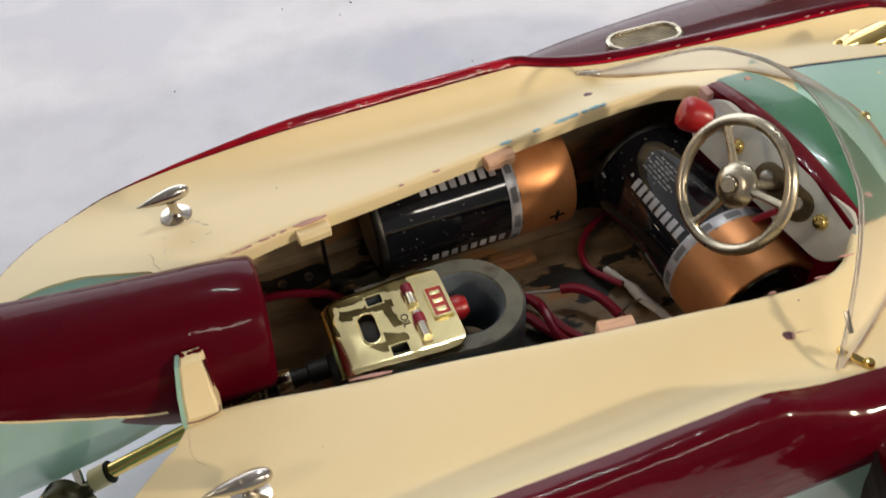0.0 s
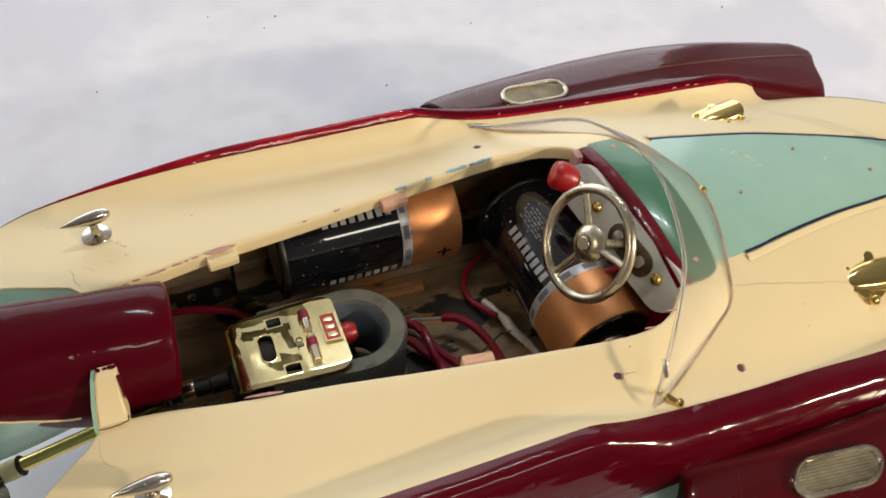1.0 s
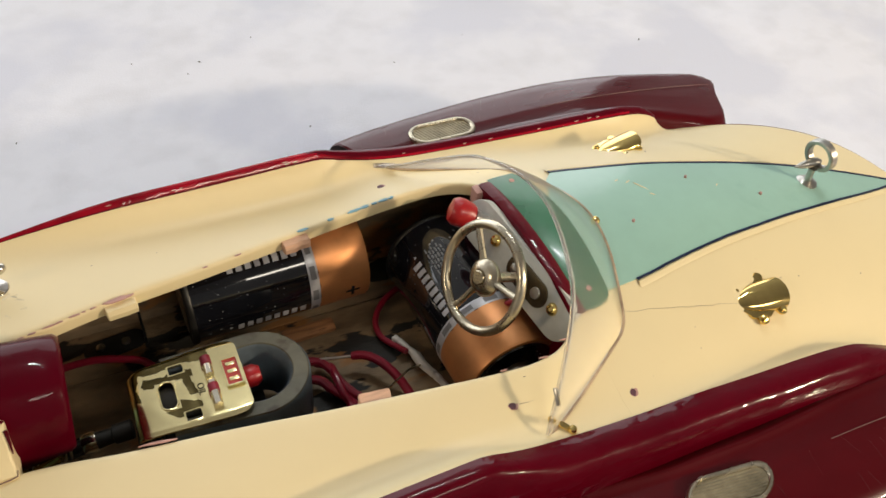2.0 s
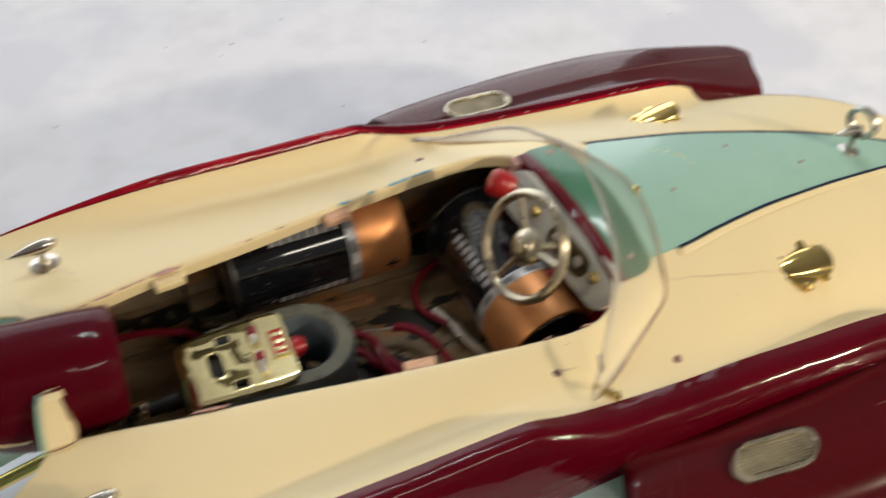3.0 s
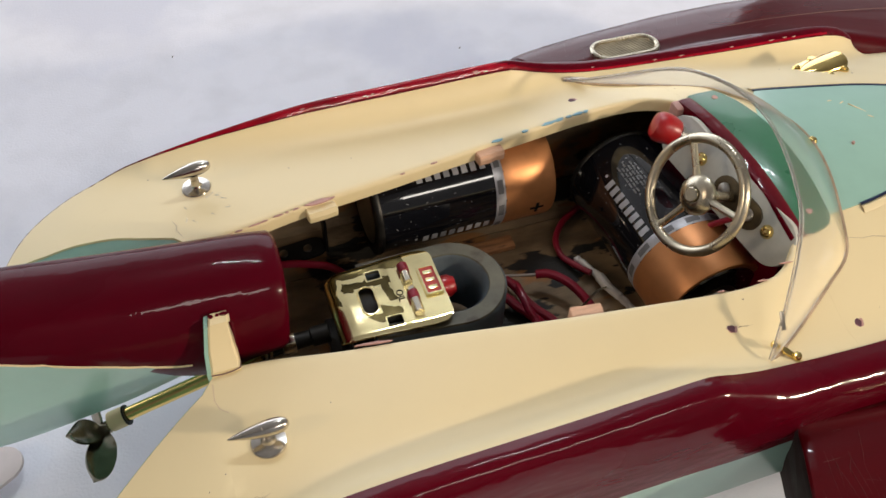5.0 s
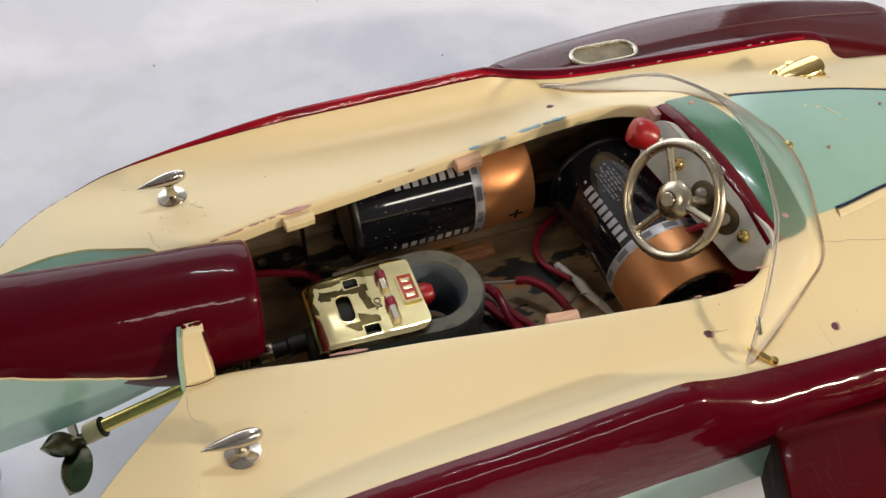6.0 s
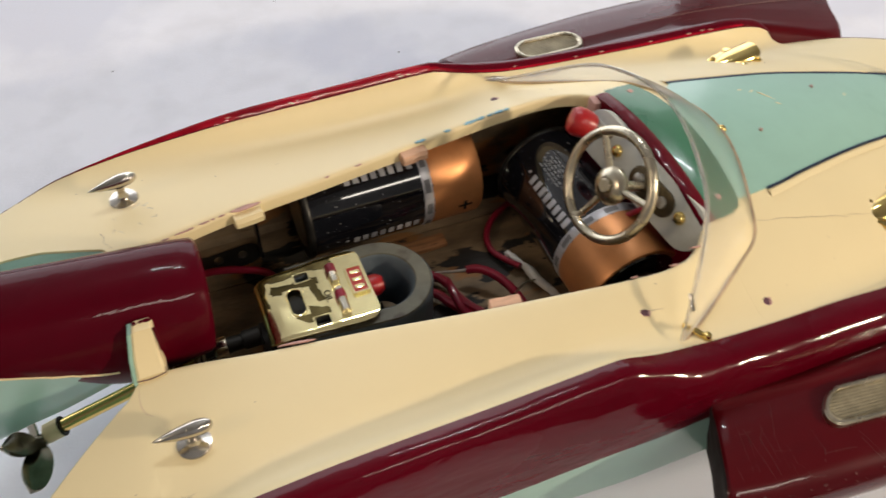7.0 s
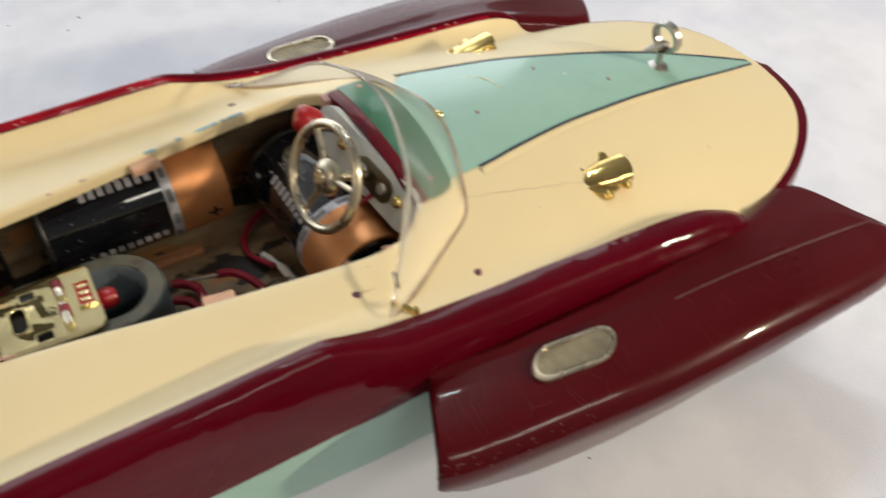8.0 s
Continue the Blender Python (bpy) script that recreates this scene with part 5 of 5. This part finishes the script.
    me.materials.append(INK)
    ob = new("stamped_word", me)
    ob.parent = plate
    ob.matrix_local = P @ pose(-3.8 * MM, -1.6 * MM, (plate_z(-3.8, -1.6) + 0.06) * MM, 0, 0, -90)
    tagged(ob, label="small stamped word reading OIL")
    # coupling towards the propeller shaft
    bm = bmesh.new()
    turned(bm, [(2.8, 0), (2.8, 5), (2.2, 5.4), (2.4, 10), (2.9, 10.2), (2.9, 13.5), (1.8, 13.8), (1.8, 17)], 20, frame_on(-24, -0.5, 17.5, (-1, 0, -0.1), (0, 0, 1)))
    part("coupling", bm, DARK_METAL, mo, "dark shaft coupling")
    bm = bmesh.new()
    turned(bm, [(3.05, 9.6), (3.1, 10.0), (3.1, 13.0), (2.9, 13.4)], 20, frame_on(-24, -0.5, 17.5, (-1, 0, -0.1), (0, 0, 1)))
    part("coupling_ring", bm, NICKEL_BRIGHT, mo, "brass ring on the coupling")
    bm = bmesh.new()
    pts = []
    for i in range(90):
        a = 2 * math.pi * i / 11
        pts.append((-40 - i * 0.13, -0.5 + 2.4 * math.cos(a), 16 - i * 0.02 + 2.4 * math.sin(a)))
    tube(bm, pts, 0.4, 6)
    part("coupling_spring", bm, NICKEL, mo, "dull metal coil spring")
    bm = bmesh.new()
    turned(bm, [(2.8, 0), (3.3, 2), (3.3, 4.2), (2.2, 6)], 20, frame_on(7.4, 2.2, 22.5, (1, 0, 0.1), (0, 0, 1)))
    part("brush_cap", bm, RED_CAP, mo, "red plastic brush cap")


motor()


def wires():
    def wire(name, pts, r, mat, label):
        bm = bmesh.new()
        tube(bm, bend(pts, 8), r, 10)
        tagged(finish(name, bm, mat), label, "wire")
    wire("wire", [(10, 40, 51), (2, 35, 51), (-5, 31, 50.5), (-10, 25, 50), (-11, 18, 49.5), (-8, 11, 50.5), (-6, 7, 51.5)], 1.05, RED_WIRE, "red rubber-covered wire across the hull floor")
    wire("wire", [(-24, 10, 54), (-21, 8.4, 55), (-18, 5.8, 55), (-15.8, 2.2, 55), (-13.8, -1.8, 54), (-12, -6, 52), (-11, -12, 50.2), (-12, -22, 49.4)], 1.45, RED_WIRE, "purple-red rubber wire looping with a bared end")
    wire("wire_end", [(-37, 12.8, 53.6), (-33, 12.2, 54), (-29, 11.0, 54.1), (-23.6, 9.9, 54)], 0.45, STEEL, "bared dark wire end beside the magnet")
    wire("wire", [(-38, 14, 53), (-34, 12, 53), (-31.8, 7.5, 53), (-30.4, 3, 52), (-28, -2, 51.5), (-25, -6.5, 51), (-22, -16, 50)], 1.4, RED_WIRE, "purple-red wire lying along the hull floor")
    wire("wire", [(-40, 8, 52), (-36, 5.6, 52), (-34, 1.6, 52), (-31, -2.4, 51.2), (-28.6, -6, 50), (-26, -18, 49.4)], 1.5, RED_WIRE, "purple-red wire twisted along the hull floor")
    wire("wire", [(-35, 14, 50.5), (-31.6, 9.6, 52.4), (-31.6, 4, 54), (-31.2, -2, 52.6), (-30, -6, 50.6), (-30, -18, 49.4)], 1.35, RED_WIRE, "purple-red wire crossing the others beside the motor")
    sleeve = bend([(-7.2, 15, 50.1), (-6, 13, 50.1), (-5, 9.6, 50.3), (-3.6, 5.8, 50.5), (-2.9, 1.4, 50.5), (-1.8, -2, 50.5), (-0.4, -5.2, 50.2), (1.0, -10, 49.4), (1.6, -22, 49.2)], 8)
    bm = bmesh.new()
    tube(bm, sleeve, [1.15 + 0.35 * noise.noise(Vector((i * 0.23, 0.4, 0))) + (0.35 if 24 < i < 46 else 0) for i in range(len(sleeve))], 10)
    for turn in (0.0, 2.1, 4.2):
        tube(bm, [(p[0] + 0.5 * math.cos(turn + i * 0.33), p[1] + 0.2 * math.sin(turn + i * 0.33), p[2] + 0.5 * math.sin(turn + i * 0.33)) for i, p in enumerate(sleeve)], 0.62, 7)
    tagged(finish("wire", bm, WHITE_WIRE), "grey-white twisted tape sleeve on the wire's end", "wire")
    wire("wire", [(-112, 33, 60), (-104, 32.5, 61), (-98, 31, 62), (-92, 29, 62), (-85, 25, 62), (-80, 16, 62)], 1.2, RED_WIRE, "red wire running under the stern fairing")
    wire("wire", [(14, -2, 66), (19, -8, 80), (22, -13, 88)], 0.9, RED_WIRE, "thin red wire rising to the dash")
    # steel contact bracket
    br = thing("contact_bracket", -0.092, 0.047, 0.0478, "blackened folded metal contact bracket on the hull floor", "bracket")
    bm = bmesh.new()
    slab(bm, stadium(20, 8.0, 8), 0.1, 1.1, 0.2, pose(-1 * MM, 0, 0, 0, 0, 6))
    part("foot", bm, DARK_METAL, br, "flat foot with two screw holes")
    bm = bmesh.new()
    box(bm, 8.2, 9.0, -3.0, 3.0, 0.2, 34, 0.2)
    part("upright", bm, DARK_METAL, br)
    for x in (-5.5, 2.5):
        bm = bmesh.new()
        turned(bm, [(1.5, 1.1), (1.4, 1.7), (0.5, 2.0)], 14, pose(x * MM, 0, 0))
        part("screw", bm, STEEL, br)
    # loose strip of brown wood beside the cell
    bm = bmesh.new()
    box(bm, -41, -23, 27, 32.5, 47.7, 50.0, 1.0, pose(0, 0, 0, 0, 0, 1))
    tagged(finish("wood_strip", bm, WOOD_BROWN), "splintered orange-brown wooden strip on the hull floor", "wood strip")
    # thin cotter wire
    bm = bmesh.new()
    tube(bm, bend([(-21.5, -13.4, 64), (-16, -9, 61), (-10, -4, 57), (-4, 0, 51.6)]), 0.36, 6)
    tagged(finish("thin_wire", bm, NICKEL), "thin bare metal wire sticking up", "wire")


wires()


def display_stand():
    st = thing("display_stand", 0, 0, 0, "low plain wooden cradle under the hull", "display stand")
    for x in (-70, 60):
        bm = bmesh.new()
        box(bm, x - 9, x + 9, -38, 38, 0.5, 31.5, 1)
        part("cradle_block", bm, WOOD_STAND, st)
    bm = bmesh.new()
    box(bm, -62, 52, -8, 8, 0.5, 12, 1)
    part("spine", bm, WOOD_STAND, st)


display_stand()


# flat rounded shape in pale pinkish grey on the cloth, left of the tail
def cloth_slab():
    bm = bmesh.new()
    slab(bm, stadium(64, 13.5, 12), 0, 1.4, 0.4, frame_on(-222, 14, 1.6, (0, 0, 1), (0.86, 0.5, 0)))
    tagged(finish("pale_slab", bm, PALE_SLAB), "pale pinkish-grey flat rounded shape on the cloth", "tab")


cloth_slab()


def lint():
    bm = bmesh.new()
    spots = [(23, 205), (-54, 298), (-26, 278), (68, -83), (218, 117), (255, 85), (150, 190), (-120, 240), (90, 250), (300, 60)]
    spots += [(random.uniform(-250, 420), random.uniform(120, 420)) for k in range(12)]
    for x, y in spots:
        r = random.uniform(0.25, 0.65)
        m = frame_on(x, y, cloth_z(x, y) + 0.05, (0, 0, 1), (random.uniform(-1, 1), random.uniform(-1, 1), 0))
        slab(bm, [(1.6 * r, 0), (0.5 * r, 0.6 * r), (-1.2 * r, 0.3 * r), (-0.6 * r, -0.5 * r)], 0, 0.6, m=m)
    tagged(finish("lint", bm, LINT), "dark specks of lint scattered on the cloth", "lint", kind="stuff")


lint()
